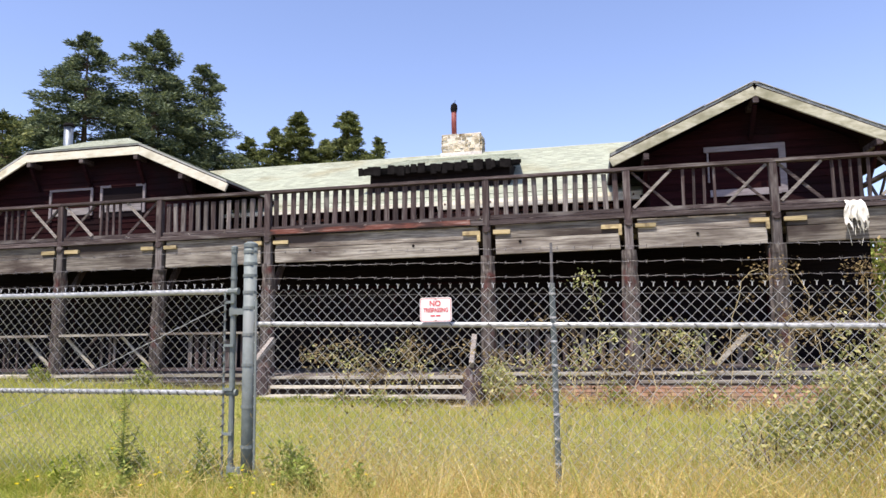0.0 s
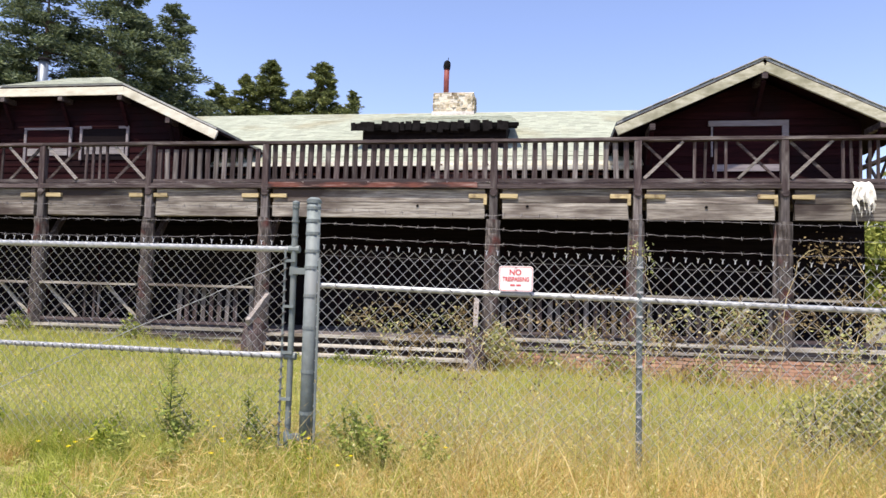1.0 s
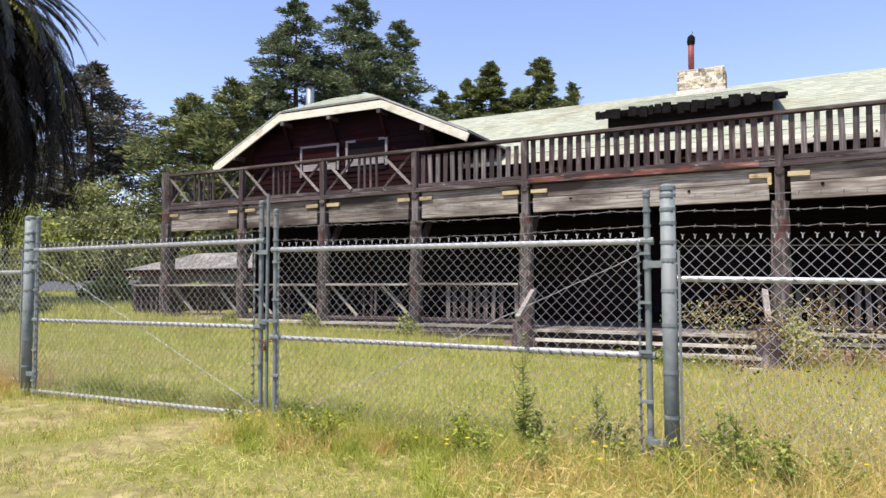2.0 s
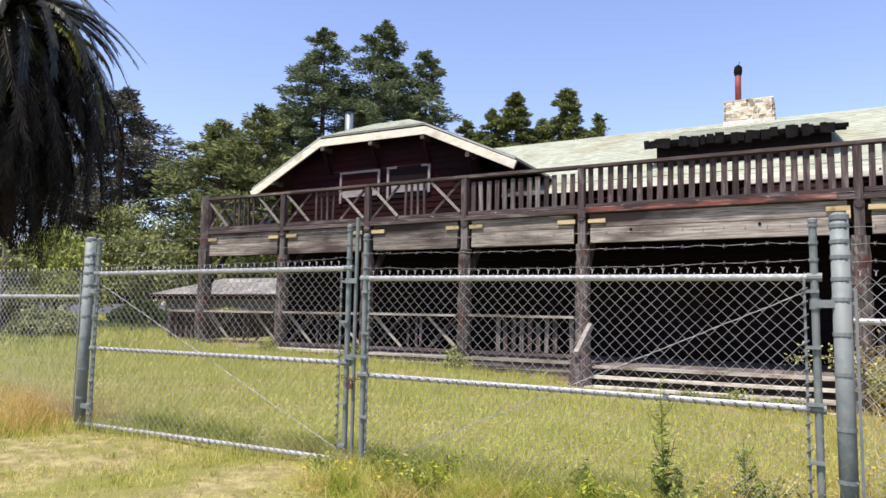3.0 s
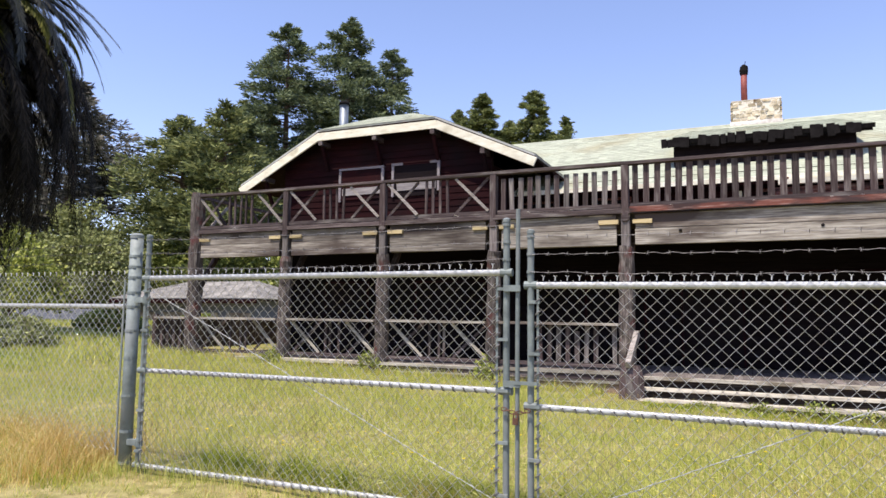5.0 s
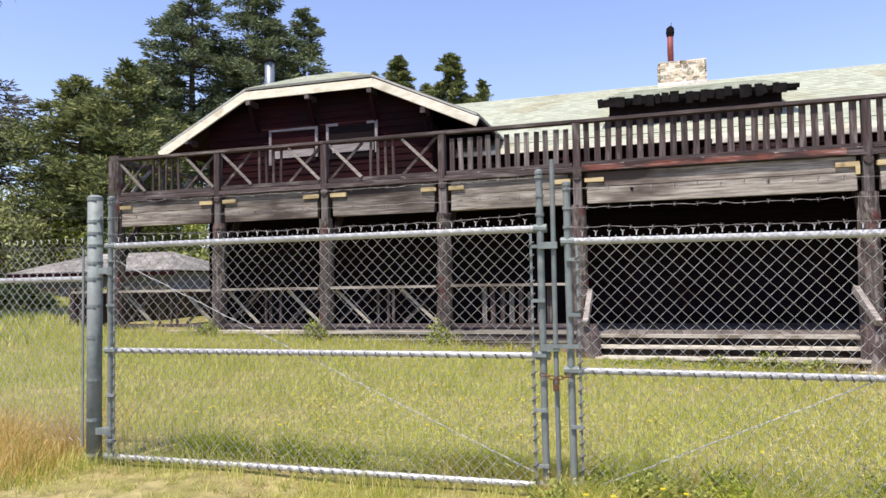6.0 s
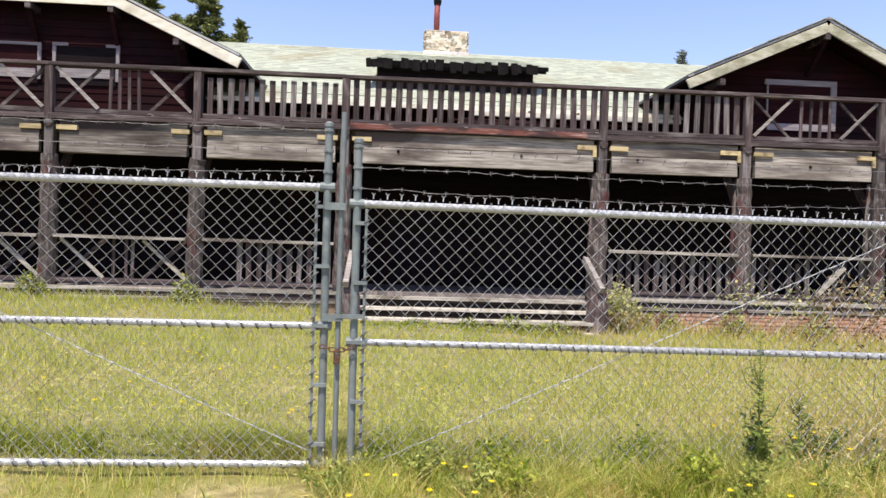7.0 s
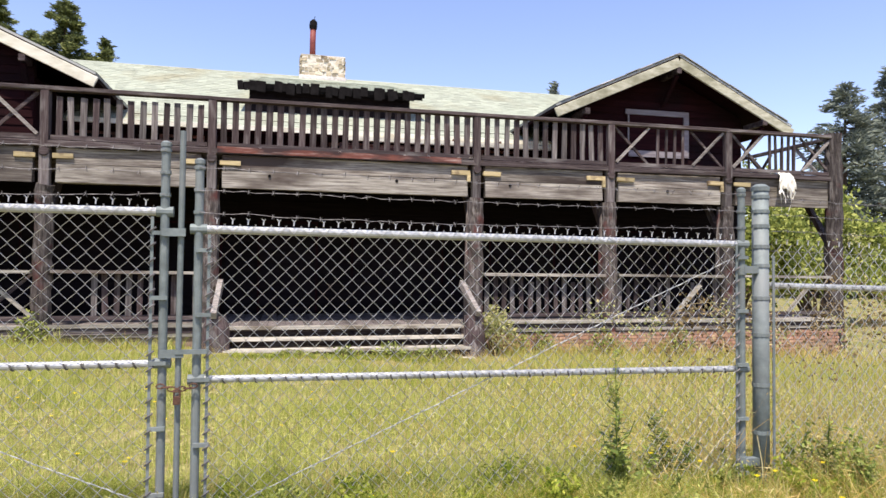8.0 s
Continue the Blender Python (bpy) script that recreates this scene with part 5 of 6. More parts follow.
def leaves(centres, spread, size, g, flat=0.0, aspect=2.2, along=None):
    """A card of two triangles for each centre, turned every way."""
    n = len(centres)
    c = centres + g.normal(0, 1, (n, 3)) * spread
    u = g.normal(0, 1, (n, 3))
    u[:, 2] *= 1 - flat
    if along is not None:
        u = u * 0.55 + along
    u /= np.linalg.norm(u, axis=1)[:, None]
    w = np.cross(u, g.normal(0, 1, (n, 3)))
    w /= np.linalg.norm(w, axis=1)[:, None] + 1e-9
    s = size * g.uniform(0.6, 1.4, n)[:, None]
    V = np.stack([c - u * s * aspect / 2, c + w * s / 2, c + u * s * aspect / 2, c - w * s / 2], 1).reshape(-1, 3)
    F = (np.arange(n)[:, None] * 4 + np.array([0, 1, 2, 3])[None, :]).ravel()
    return V, F


def seed_heads(name, px, py, height, size, seed, label):
    """Thin stalks, each with a drooping panicle of three spikelets."""
    g = np.random.RandomState(seed)
    n = len(px)
    base = np.stack([px, py, ground_z(px, py)], 1)
    a = g.uniform(0, 2 * np.pi, n)
    out = np.stack([np.cos(a), np.sin(a), np.zeros(n)], 1)
    side = np.stack([-np.sin(a), np.cos(a), np.zeros(n)], 1)
    tip = base + out * (height * g.uniform(0.05, 0.3, n))[:, None]
    tip[:, 2] += height
    V = [base - side * 0.0011, base + side * 0.0011, tip]
    F = [[0, 1, 2]]
    for k in range(3):
        d = out * g.uniform(-0.2, 1.0, n)[:, None] + side * g.uniform(-0.8, 0.8, n)[:, None]
        d[:, 2] = g.uniform(-0.9, 0.9, n)
        d /= np.linalg.norm(d, axis=1)[:, None]
        c = tip + out * (size * 0.3 * k)[:, None]
        c[:, 2] -= size * 0.8 * k
        w = np.cross(d, g.normal(0, 1, (n, 3)))
        w *= (size * 0.16)[:, None] / (np.linalg.norm(w, axis=1)[:, None] + 1e-9)
        q = len(V)
        V += [c, c + d * size[:, None] * 0.5 + w, c + d * size[:, None], c + d * size[:, None] * 0.5 - w]
        F += [[q, q + 1, q + 2], [q, q + 2, q + 3]]
    m = len(V)
    ob = raw(name, np.stack(V, 1).reshape(-1, 3), (np.arange(n)[:, None] * m + np.array(F).ravel()[None, :]).ravel(), 3, seed_head)
    return tagged(ob, label, "grass", kind="stuff")


def meadow():
    g = np.random.RandomState(11)

    def scatter(n, x0, x1, y0, y1):
        return g.uniform(x0, x1, n), g.uniform(y0, y1, n)

    def clear(x, y):
        return ~((x > -6.9) & (x < -2.2) & (y > 13.4))
    # green field behind the fence
    x, y = scatter(235000, -22, 9, 5.0, 14.4)
    x, y = x[clear(x, y)], y[clear(x, y)]
    tuft = np.clip((patchy(x, y, 2, 0.5) - 0.4) * 2.5, 0, 1)
    h = (0.08 + 0.07 * tuft + 0.10 * patchy(x, y, 1, 3.0) + 0.10 * np.clip(1 - (y - 5) / 3, 0, 1) * (x > -6.3)) * g.uniform(0.5, 1.25, len(x)) * np.where((y > 11.9) & (x > -7.6) & (x < -1.7), 0.3, 1)
    near = y < 7.8
    for sel, sg, wd in ((near, 2, 0.0040), (~near, 1, 0.0065)):
        blades("meadow_grass", x[sel], y[sel], h[sel], wd * g.uniform(0.6, 1.5, sel.sum()), 0.42, grass_green, 21 + sg, "tall green meadow grass, drying at the tips", seg=sg)
    # dry stalks all over, thick along the fence on the right
    x, y = scatter(105000, -22, 9, 4.7, 14.3)
    p = 0.85 * patchy(x, y, 5, 2.4) + np.clip((x + 4.5) * 0.25, -0.12, 0.5) + np.where((y < 7.5) & (x > -2.8), 0.6, 0)
    keep = (p > g.uniform(0.25, 1.1, len(x))) & clear(x, y)
    x, y = x[keep], y[keep]
    h = (0.15 + 0.12 * patchy(x, y, 6, 0.7) + 0.22 * np.clip(1 - (y - 4.7) / 3.5, 0, 1) * np.clip((x + 4.0) / 2, 0, 1)) * g.uniform(0.6, 1.2, len(x))
    blades("dry_grass", x, y, h, 0.0027 * g.uniform(0.7, 1.5, len(x)), 0.4, grass_dry, 22, "dry straw coloured grass with seed heads")
    # seed heads over the field, most of them in the dry stand on the right
    x, y = scatter(11000, -13, 7, 4.9, 8.5)
    keep = (patchy(x, y, 7, 1.1) + np.clip((x + 5.0) * 0.16, -0.1, 0.5) > g.uniform(0.2, 1.0, len(x)))
    x, y = x[keep], y[keep]
    h = (0.17 + 0.13 * patchy(x, y, 1, 3.0) + 0.20 * np.clip(1 - (y - 4.7) / 3.5, 0, 1) * np.clip((x + 4.5) / 2.2, 0, 1)) * g.uniform(0.75, 1.25, len(x))
    seed_heads("seed_heads", x, y, h, g.uniform(0.012, 0.028, len(x)) * (1 + 0.08 * (y - 5)), 41, "nodding buff seed heads over the meadow")
    # the near side: long on the right, cut short on the left
    x, y = scatter(150000, -14, 6, 1.9, 5.3)
    long_ = np.clip((x + 4.3 + 0.8 * (patchy(x, y, 8, 2.5) - 0.5)) / 1.8, 0, 1)
    long_ = np.maximum(long_, np.clip(1 - np.abs(y - 5.2) / 0.5, 0, 1) * 0.6 * np.clip((x + 6.7) / 0.4, 0, 1))
    long_ = np.maximum(long_, np.clip((-10.0 - x) / 1.0, 0, 1) * np.clip((y - 3.9) / 0.8, 0, 1) * 0.9)
    tuft = np.clip((patchy(x, y, 14, 0.32) - 0.42) * 3, 0, 1)
    h = (0.03 + 0.07 * tuft + long_ * (0.05 + 0.15 * tuft + 0.11 * patchy(x, y, 10, 1.2))) * g.uniform(0.45, 1.25, len(x))
    h = h + np.clip((-9.9 - x) / 0.6, 0, 1) * np.clip((y - 4.3) / 0.6, 0, 1) * (0.10 + 0.25 * patchy(x, y, 17, 0.8)) * g.uniform(0.4, 1.2, len(x))
    h = h + np.clip((x + 2.4) / 1.2, 0, 1) * np.clip((y - 3.4) / 1.2, 0, 1) * 0.36 * patchy(x, y, 18, 0.6) * g.uniform(0.3, 1.2, len(x))
    bare = (patchy(x, y, 12, 1.3) + 0.25 * tuft < 0.40) & (long_ < 0.45) & (g.rand(len(x)) < 0.82)
    dry = g.rand(len(x)) < (0.12 + 0.34 * patchy(x, y, 13, 0.9) + 0.75 * np.clip((x + 3.0) / 1.4, 0, 1) * np.clip((y - 2.9) / 1.2, 0.12, 1) + 0.35 * (x < -10.2)) * (1 - 0.5 * tuft)
    lush = ~dry & (patchy(x, y, 19, 0.7) > 0.56)
    for sel, mat, nm, lb in ((~bare & ~dry & ~lush, grass_green, "verge_grass", "green verge grass, cut short beside the gate"), (~bare & lush, grass_lush, "verge_tufts", "darker green tufts in the verge"), (~bare & dry, grass_dry, "verge_straw", "straw coloured verge grass")):
        blades(nm, x[sel], y[sel], h[sel], 0.0038 * g.uniform(0.5, 1.6, sel.sum()), 0.95, mat, 23, lb)
    sel = dry & (long_ > 0.5) & (g.rand(len(x)) < 0.12)
    seed_heads("seed_heads", x[sel], y[sel], h[sel] * g.uniform(0.95, 1.3, sel.sum()), g.uniform(0.012, 0.026, sel.sum()), 42, "nodding buff seed heads of the verge")
    # flattened dead straw between the tufts
    x, y = scatter(22000, -13, 6, 2.0, 5.4)
    keep = patchy(x, y, 20, 0.8) > g.uniform(0.2, 0.8, len(x))
    x, y = x[keep], y[keep]
    blades("fallen_straw", x, y, g.uniform(0.02, 0.06, len(x)), 0.0036 * g.uniform(0.6, 1.4, len(x)), 3.2, grass_dry, 29, "flattened dead straw in the verge", seg=1)
    # tangled stems, lying every way through the stand
    for nm, mat, n, x0, x1, y0, y1, lo, hi, ln, lb in (("tangled_straw", grass_dry, 30000, -3.6, 5.0, 3.2, 6.4, 0.02, 0.30, 0.085, "tangled dead stems in the dry stand"),
                                                       ("tangled_stems", grass_green, 26000, -9.8, 4.0, 5.3, 8.4, 0.05, 0.20, 0.07, "tangled green stems in the meadow"),
                                                       ("tangled_verge", grass_green, 16000, -6.5, 3.0, 3.2, 5.3, 0.02, 0.14, 0.07, "tangled green stems in the verge")):
        x, y = scatter(n, x0, x1, y0, y1)
        k = patchy(x, y, 50 + len(nm), 0.5)
        c = np.stack([x, y, ground_z(x, y) + lo + (hi - lo) * g.rand(n) * (0.4 + 0.6 * k)], 1)
        V, F = leaves(c, 0.004, 0.0042, g, flat=0.35, aspect=ln / 0.0042)
        tagged(raw(nm, V, F, 4, mat), lb, "grass", kind="stuff")
    # sparse short grass over the ground that was walked
    x, y = scatter(60000, -16, 8, -5.0, 2.4)
    keep = g.rand(len(x)) < 0.15 + 0.85 * np.clip((y + 5) / 7, 0, 1)
    x, y = x[keep], y[keep]
    blades("verge_grass", x, y, 0.05 * g.uniform(0.5, 1.5, len(x)), 0.005 * g.uniform(0.6, 1.5, len(x)), 0.6, grass_green, 28, "short green verge grass", seg=1)
    # lush green tufts round the meeting of the gate leaves
    for mat, nc, n, tall, nm, lb in ((grass_lush, 130, 19000, 0.22, "green_tufts", "lush green tufts under the gate"), (grass_green, 110, 14000, 0.22, "mixed_tufts", "rough tufts of half dry grass"), (grass_dry, 90, 9000, 0.20, "straw_tufts", "straw coloured tufts along the gate")):
        cx, cy = g.uniform(-7.4, -1.6, nc), 5.05 + g.normal(0, 0.38, nc)
        cy = np.where(cx < -6.45, 5.5 + 0.12 * g.rand(nc), cy)
        big = 0.35 + 0.65 * g.rand(nc) ** 1.3
        w = g.randint(0, nc, n)
        sp = 0.085 * big[w]
        x, y = cx[w] + g.normal(0, 1, n) * sp, cy[w] + g.normal(0, 1, n) * sp
        blades(nm, x, y, (0.06 + tall * big[w]) * g.uniform(0.5, 1.2, n), 0.0048 * g.uniform(0.5, 1.4, n), 1.0, mat, 25, lb)
    # dark green growth along the foot of the far leaf, and before the steps
    x, y = np.concatenate([g.uniform(-9.6, -6.6, 5000), g.uniform(-6.6, -2.6, 4500)]), np.concatenate([5.5 + np.abs(g.normal(0, 0.22, 5000)), 12.9 + g.normal(0, 0.25, 4500)])
    keep = patchy(x, y, 43, 0.8) > 0.42
    x, y = x[keep], y[keep]
    blades("rank_grass", x, y, np.where(y > 10, 0.5, 1) * g.uniform(0.08, 0.24, len(x)), 0.007 * g.uniform(0.6, 1.5, len(x)) * (1 + 0.08 * (y - 5)), 0.8, grass_lush, 44, "rank green grass along the gate foot and steps")
    # longer growth against the brick foot and the rim of the porch
    x = g.uniform(-19.5, 7.0, 9000)
    y = 14.15 - np.abs(g.normal(0, 0.25, 9000))
    keep = clear(x, y) & (patchy(x, y, 45, 0.9) + 0.25 * (x > -1.9) > 0.45)
    x, y = x[keep], y[keep]
    h = (0.10 + 0.22 * patchy(x, y, 46, 0.6) + 0.14 * (x > -1.9)) * g.uniform(0.5, 1.3, len(x))
    dry = g.rand(len(x)) < np.where(x > -1.9, 0.45, 0.12)
    for sel, mat, nm, lb in ((~dry, grass_green, "edge_grass", "longer grass against the porch foot"), (dry, grass_dry, "edge_straw", "dry stalks against the porch foot")):
        blades(nm, x[sel], y[sel], h[sel], 0.011 * g.uniform(0.5, 1.5, sel.sum()), 0.6, mat, 47, lb)
    # high straw beside the far gate post
    x, y = -10.3 - g.gamma(1.6, 0.9, 9000), g.normal(5.15, 0.33, 9000)
    h = (0.18 + 0.34 * patchy(x, y, 31, 0.7)) * g.uniform(0.4, 1.15, 9000)
    blades("high_straw", x, y, h, 0.0034 * g.uniform(0.6, 1.5, 9000), 0.4, grass_dry, 33, "high reddish straw beside the gate post", heads=True)
    # long bleached stalks that lean out of the dry stand
    x, y = g.uniform(-3.4, 2.4, 240), g.uniform(3.5, 6.3, 240)
    blades("long_stalks", x, y, g.uniform(0.35, 0.80, 240), 0.0065 * g.uniform(0.6, 1.4, 240), 0.9, grass_dry, 34, "long bleached stalks leaning out of the dry grass", seg=3, heads=True)
    # high grass before the brambles
    x, y = g.uniform(1.2, 3.4, 6500), g.uniform(5.5, 6.4, 6500)
    h = (0.20 + 0.34 * np.clip((x - 1.2) / 1.0, 0, 1) * patchy(x, y, 36, 0.7)) * g.uniform(0.5, 1.25, 6500)
    dry = g.rand(6500) < 0.4
    for sel, mat, nm, lb in ((~dry, grass_green, "high_grass", "high green grass before the brambles"), (dry, grass_dry, "high_straw", "high straw before the brambles")):
        blades(nm, x[sel], y[sel], h[sel], 0.0048 * g.uniform(0.6, 1.5, sel.sum()), 0.5, mat, 37, lb, heads=True)
    # tall weeds among the brambles
    x, y = g.normal(2.5, 0.8, 6000), g.normal(6.3, 0.5, 6000)
    dry = g.rand(6000) < 0.5
    h = g.uniform(0.35, 1.05, 6000) * np.exp(-(np.minimum(x - 3.0, 0) / 1.1) ** 2)
    blades("tall_weeds", x[dry], y[dry], h[dry], 0.006 * g.uniform(0.6, 1.5, dry.sum()), 0.35, grass_dry, 26, "tall dry weed stalks among brambles", heads=True)
    blades("tall_weeds", x[~dry], y[~dry], h[~dry], 0.009 * g.uniform(0.6, 1.5, (~dry).sum()), 0.4, grass_green, 27, "tall green weed stalks among brambles")
    # far lawns to both sides
    x, y = scatter(60000, -48, -18, 8, 30)
    x2, y2 = scatter(40000, 8, 45, 7, 45)
    x, y = np.concatenate([x, x2]), np.concatenate([y, y2])
    keep = ~((x > -20.2) & (y > 14.2)) & ~((x < -18) & (np.abs(y - 18.5 - 0.6 * np.sin(x * 0.4)) < 1.5) & (g.rand(len(x)) < 0.9))
    x, y = x[keep], y[keep]
    blades("far_grass", x, y, 0.25 * g.uniform(0.5, 1.3, len(x)), 0.03 * g.uniform(0.7, 1.4, len(x)), 0.5, grass_green, 24, "pale green rough grass", seg=1)


meadow()


def conifer(label, x, y, top, radius, mat, seed, low=0.15, droop=0.25, dense=1.0, card=0.125, group="", tip=0.7, fill=3.0, puff=1.0):
    """A trunk with whorls of limbs; each limb carries rounded, flattened puffs of needles, so that the outline is lumpy with gaps."""
    g = np.random.RandomState(seed)
    rnd.seed(seed)
    z0 = gz(x, y) - 0.3
    H = top - z0
    t = thing("conifer", label, "tree", group, (x, y, z0))
    part("trunk", Shape().tube([(0, 0, 0), (g.uniform(-0.2, 0.2), 0.1, H * 0.5), (0, 0, H * 0.97)], [radius * 0.11, radius * 0.07, 0.03], 9), bark, t)
    cs, ways, limbs = [], [], Shape()
    n = int(150 * dense)
    lobes = [(g.uniform(0, 6.28), g.uniform(8, 22), g.uniform(0, 6.28)) for _ in range(3)]
    for k in range(n):
        f = low + (1 - low) * (k + g.uniform(0, 1)) / n
        a = g.uniform(0, 2 * math.pi)
        bulge = sum(math.cos(a - p) * math.sin(f * q + r_) for p, q, r_ in lobes) / 3
        r = radius * min(1.0, ((1 - f) * fill) ** tip + 0.04) * (1 + 0.35 * bulge) * g.uniform(0.5, 1.1)
        z = H * f
        root = np.array([0, 0, z])
        end = np.array([math.cos(a) * r, math.sin(a) * r, z + r * (0.12 - droop) + (0.3 if f > 0.9 else 0)])
        mid = (root + end) / 2 + np.array([0, 0, r * 0.08])
        if k % 2 == 0:
            limbs.tube([tuple(root), tuple(mid), tuple(end)], [0.05 + 0.01 * r, 0.035, 0.01], 4, caps=False)
        for u in (0.45, 0.72, 1.0):
            c = (1 - u) ** 2 * root + 2 * u * (1 - u) * mid + u ** 2 * end
            rp = puff * (0.38 + 0.12 * r) * g.uniform(0.7, 1.25)
            m = int((17 + 11 * r) * dense * (0.75 if u < 0.6 else 1.0))
            d = g.normal(0, 1, (m, 3))
            d /= np.linalg.norm(d, axis=1)[:, None]
            q = d * (rp * g.uniform(0.25, 1.0, m) ** 0.5)[:, None] * np.array([1.15, 1.15, 0.6])
            cs.append(c + q)
            ways.append(d * np.array([0.9, 0.9, 0.35]) + np.array([math.cos(a) * 0.7, math.sin(a) * 0.7, 0.25 - 0.6 * droop]))
    tagged(part("limb", limbs, bark, t), kind="stuff")
    V, F = leaves(np.concatenate(cs), 0.03, card, g, flat=0.5, aspect=4.2, along=np.concatenate(ways))
    raw("crown", V, F, 4, mat, t)
    return t


conifer("tall dark green redwood with a ragged double top", -49.0, 58.5, 32.1, 5.7, redwood_leaf, 31, dense=1.3, low=0.3, fill=3.4, tip=0.65, puff=0.92, group="redwood grove")
conifer("tall dark green redwood, the highest of the grove", -44.1, 62.5, 33.7, 5.8, redwood_leaf, 32, dense=1.4, low=0.3, fill=3.4, tip=0.65, puff=0.92, group="redwood grove")
conifer("tall dark green redwood at the edge of the grove", -41.8, 68.5, 32.1, 4.4, redwood_leaf, 33, dense=1.25, low=0.3, fill=3.4, tip=0.65, puff=0.92, group="redwood grove")
conifer("dark green redwood behind the gable", -46.5, 67.0, 28.5, 6.5, redwood_leaf, 34, dense=1.0, low=0.3, fill=4.0, group="redwood grove")
conifer("shorter dark redwood at the edge of the grove", -53.5, 58.0, 24.5, 6.4, pine_leaf, 47, dense=1.0, low=0.2, fill=4.0, group="redwood grove")
conifer("shorter dark redwood at the edge of the grove", -60.5, 57.0, 21.0, 6.0, pine_leaf, 48, dense=0.9, low=0.2, fill=4.0, group="redwood grove")
conifer("bushy fir low behind the roof", -39.6, 75.0, 25.0, 4.6, fir_leaf, 45, dense=1.2, low=0.45, tip=0.8, fill=2.9, puff=0.75, group="firs behind the roof")
conifer("yellow green fir behind the roof", -36.3, 75.0, 26.0, 4.6, fir_leaf, 35, dense=1.2, low=0.45, tip=0.8, fill=2.9, puff=0.75, group="firs behind the roof")
conifer("fir with a pointed leader behind the roof", -33.0, 75.0, 27.6, 4.9, fir_leaf, 36, dense=1.35, low=0.45, tip=0.8, fill=2.9, puff=0.75, group="firs behind the roof")
conifer("bushy fir low behind the roof", -30.0, 76.0, 24.4, 4.2, fir_leaf, 49, dense=0.9, low=0.5, tip=0.8, fill=2.9, puff=0.75, group="firs behind the roof")
conifer("fir with a pointed leader behind the roof", -26.8, 75.0, 27.3, 5.2, fir_leaf, 37, dense=1.35, low=0.45, tip=0.8, fill=2.9, puff=0.75, group="firs behind the roof")
conifer("slim young fir behind the roof", -23.2, 75.0, 23.8, 3.2, fir_leaf, 38, dense=0.8, low=0.5, tip=0.8, fill=2.9, puff=0.75, group="firs behind the roof")
conifer("broad pine with layered green boughs", -47.5, 43.0, 17.6, 5.2, pine_leaf, 39, dense=1.05, droop=0.1, group="pines beyond the porch")
conifer("broad pine with layered green boughs", -43.2, 43.0, 18.2, 5.0, pine_leaf, 40, dense=1.05, droop=0.1, group="pines beyond the porch")
conifer("dark brownish conifer half hidden by the palm", -57.0, 40.0, 21.0, 6.2, dusk_leaf, 41, dense=1.2, group="dark conifers")
conifer("dark brownish conifer half hidden by the palm", -64.0, 37.0, 21.0, 6.5, dusk_leaf, 42, dense=0.5, group="dark conifers")
conifer("slim grey green conifer beyond the lodge", 36.3, 45.0, 15.6, 3.4, hazy_leaf, 43, low=0.05, dense=0.9, group="conifers on the right")
conifer("slim grey green conifer beyond the lodge", 41.0, 45.5, 17.5, 3.0, hazy_leaf, 44, low=0.05, dense=0.9, group="conifers on the right")
conifer("tiny far treetop over the roof", 24.0, 73.0, 22.3, 1.6, hazy_leaf, 46, dense=0.4, low=0.7)


def bush(label, x, y, top, rx, ry, mat, seed, n=7000, size=0.22, group="", name="bush", z_base=None):
    """A shrub: many stems and clumps of leaves under an uneven dome."""
    g = np.random.RandomState(seed)
    rnd.seed(seed)
    z0 = gz(x, y) - 0.1 if z_base is None else z_base
    H = top - z0
    t = thing(name, label, "shrub", group, (x, y, z0))
    clumps = []
    stems = Shape()
    for k in range(90):
        a, r = g.uniform(0, 2 * math.pi), math.sqrt(g.uniform(0, 1))
        hh = H * (1 - 0.55 * r ** 2) * g.uniform(0.45, 1.0)
        c = (math.cos(a) * r * rx, math.sin(a) * r * ry, hh)
        clumps.append(c)
        if k % 6 == 0:
            stems.tube([(c[0] * 0.15, c[1] * 0.15, 0), (c[0] * 0.6, c[1] * 0.6, hh * 0.6), c], [0.004 + 0.014 * H, 0.003 + 0.008 * H, 0.003], 5, caps=False)
    tagged(part("stem", stems, bark, t), kind="stuff")
    cl = np.array(clumps)
    w = g.randint(0, len(cl), n)
    sp = np.array([rx, ry, H * 0.5]) * 0.105
    C = cl[w] + g.normal(0, 1, (n, 3)) * sp
    C[:, 2] = np.abs(C[:, 2])
    V, F = leaves(C, 0.02, size, g, aspect=1.8)
    raw("foliage", V, F, 4, mat, t)
    return t


bush("large fresh green shrub beyond the fence", -46.5, 41.8, 9.4, 4.8, 3.2, bush_leaf, 52, 22000, 0.15, "shrubs beyond the porch")
bush("large fresh green shrub beyond the fence", -61.0, 42.6, 7.6, 5.0, 3.5, bush_leaf, 53, 16000, 0.16, "shrubs beyond the porch")
bush("dusty olive green shrub at the lawn edge", -49.5, 36.0, 9.6, 5.4, 2.8, olive_leaf, 87, 30000, 0.15, "shrubs beyond the porch")
bush("low pile of dead brush on the lawn", -24.6, 12.8, 0.95, 1.5, 0.8, dusk_leaf, 88, 3500, 0.07, "shrubs beyond the porch", "brush_pile")
bush("dark shrub in the shade of the palm", -41.0, 24.0, 6.0, 4.0, 2.4, bush_leaf, 81, 18000, 0.12, "shrubs beyond the porch")
bush("dusty olive shrub growing before the palm", -25.6, 12.2, 3.5, 2.4, 1.2, olive_leaf, 84, 12000, 0.085, "shrubs beyond the porch")
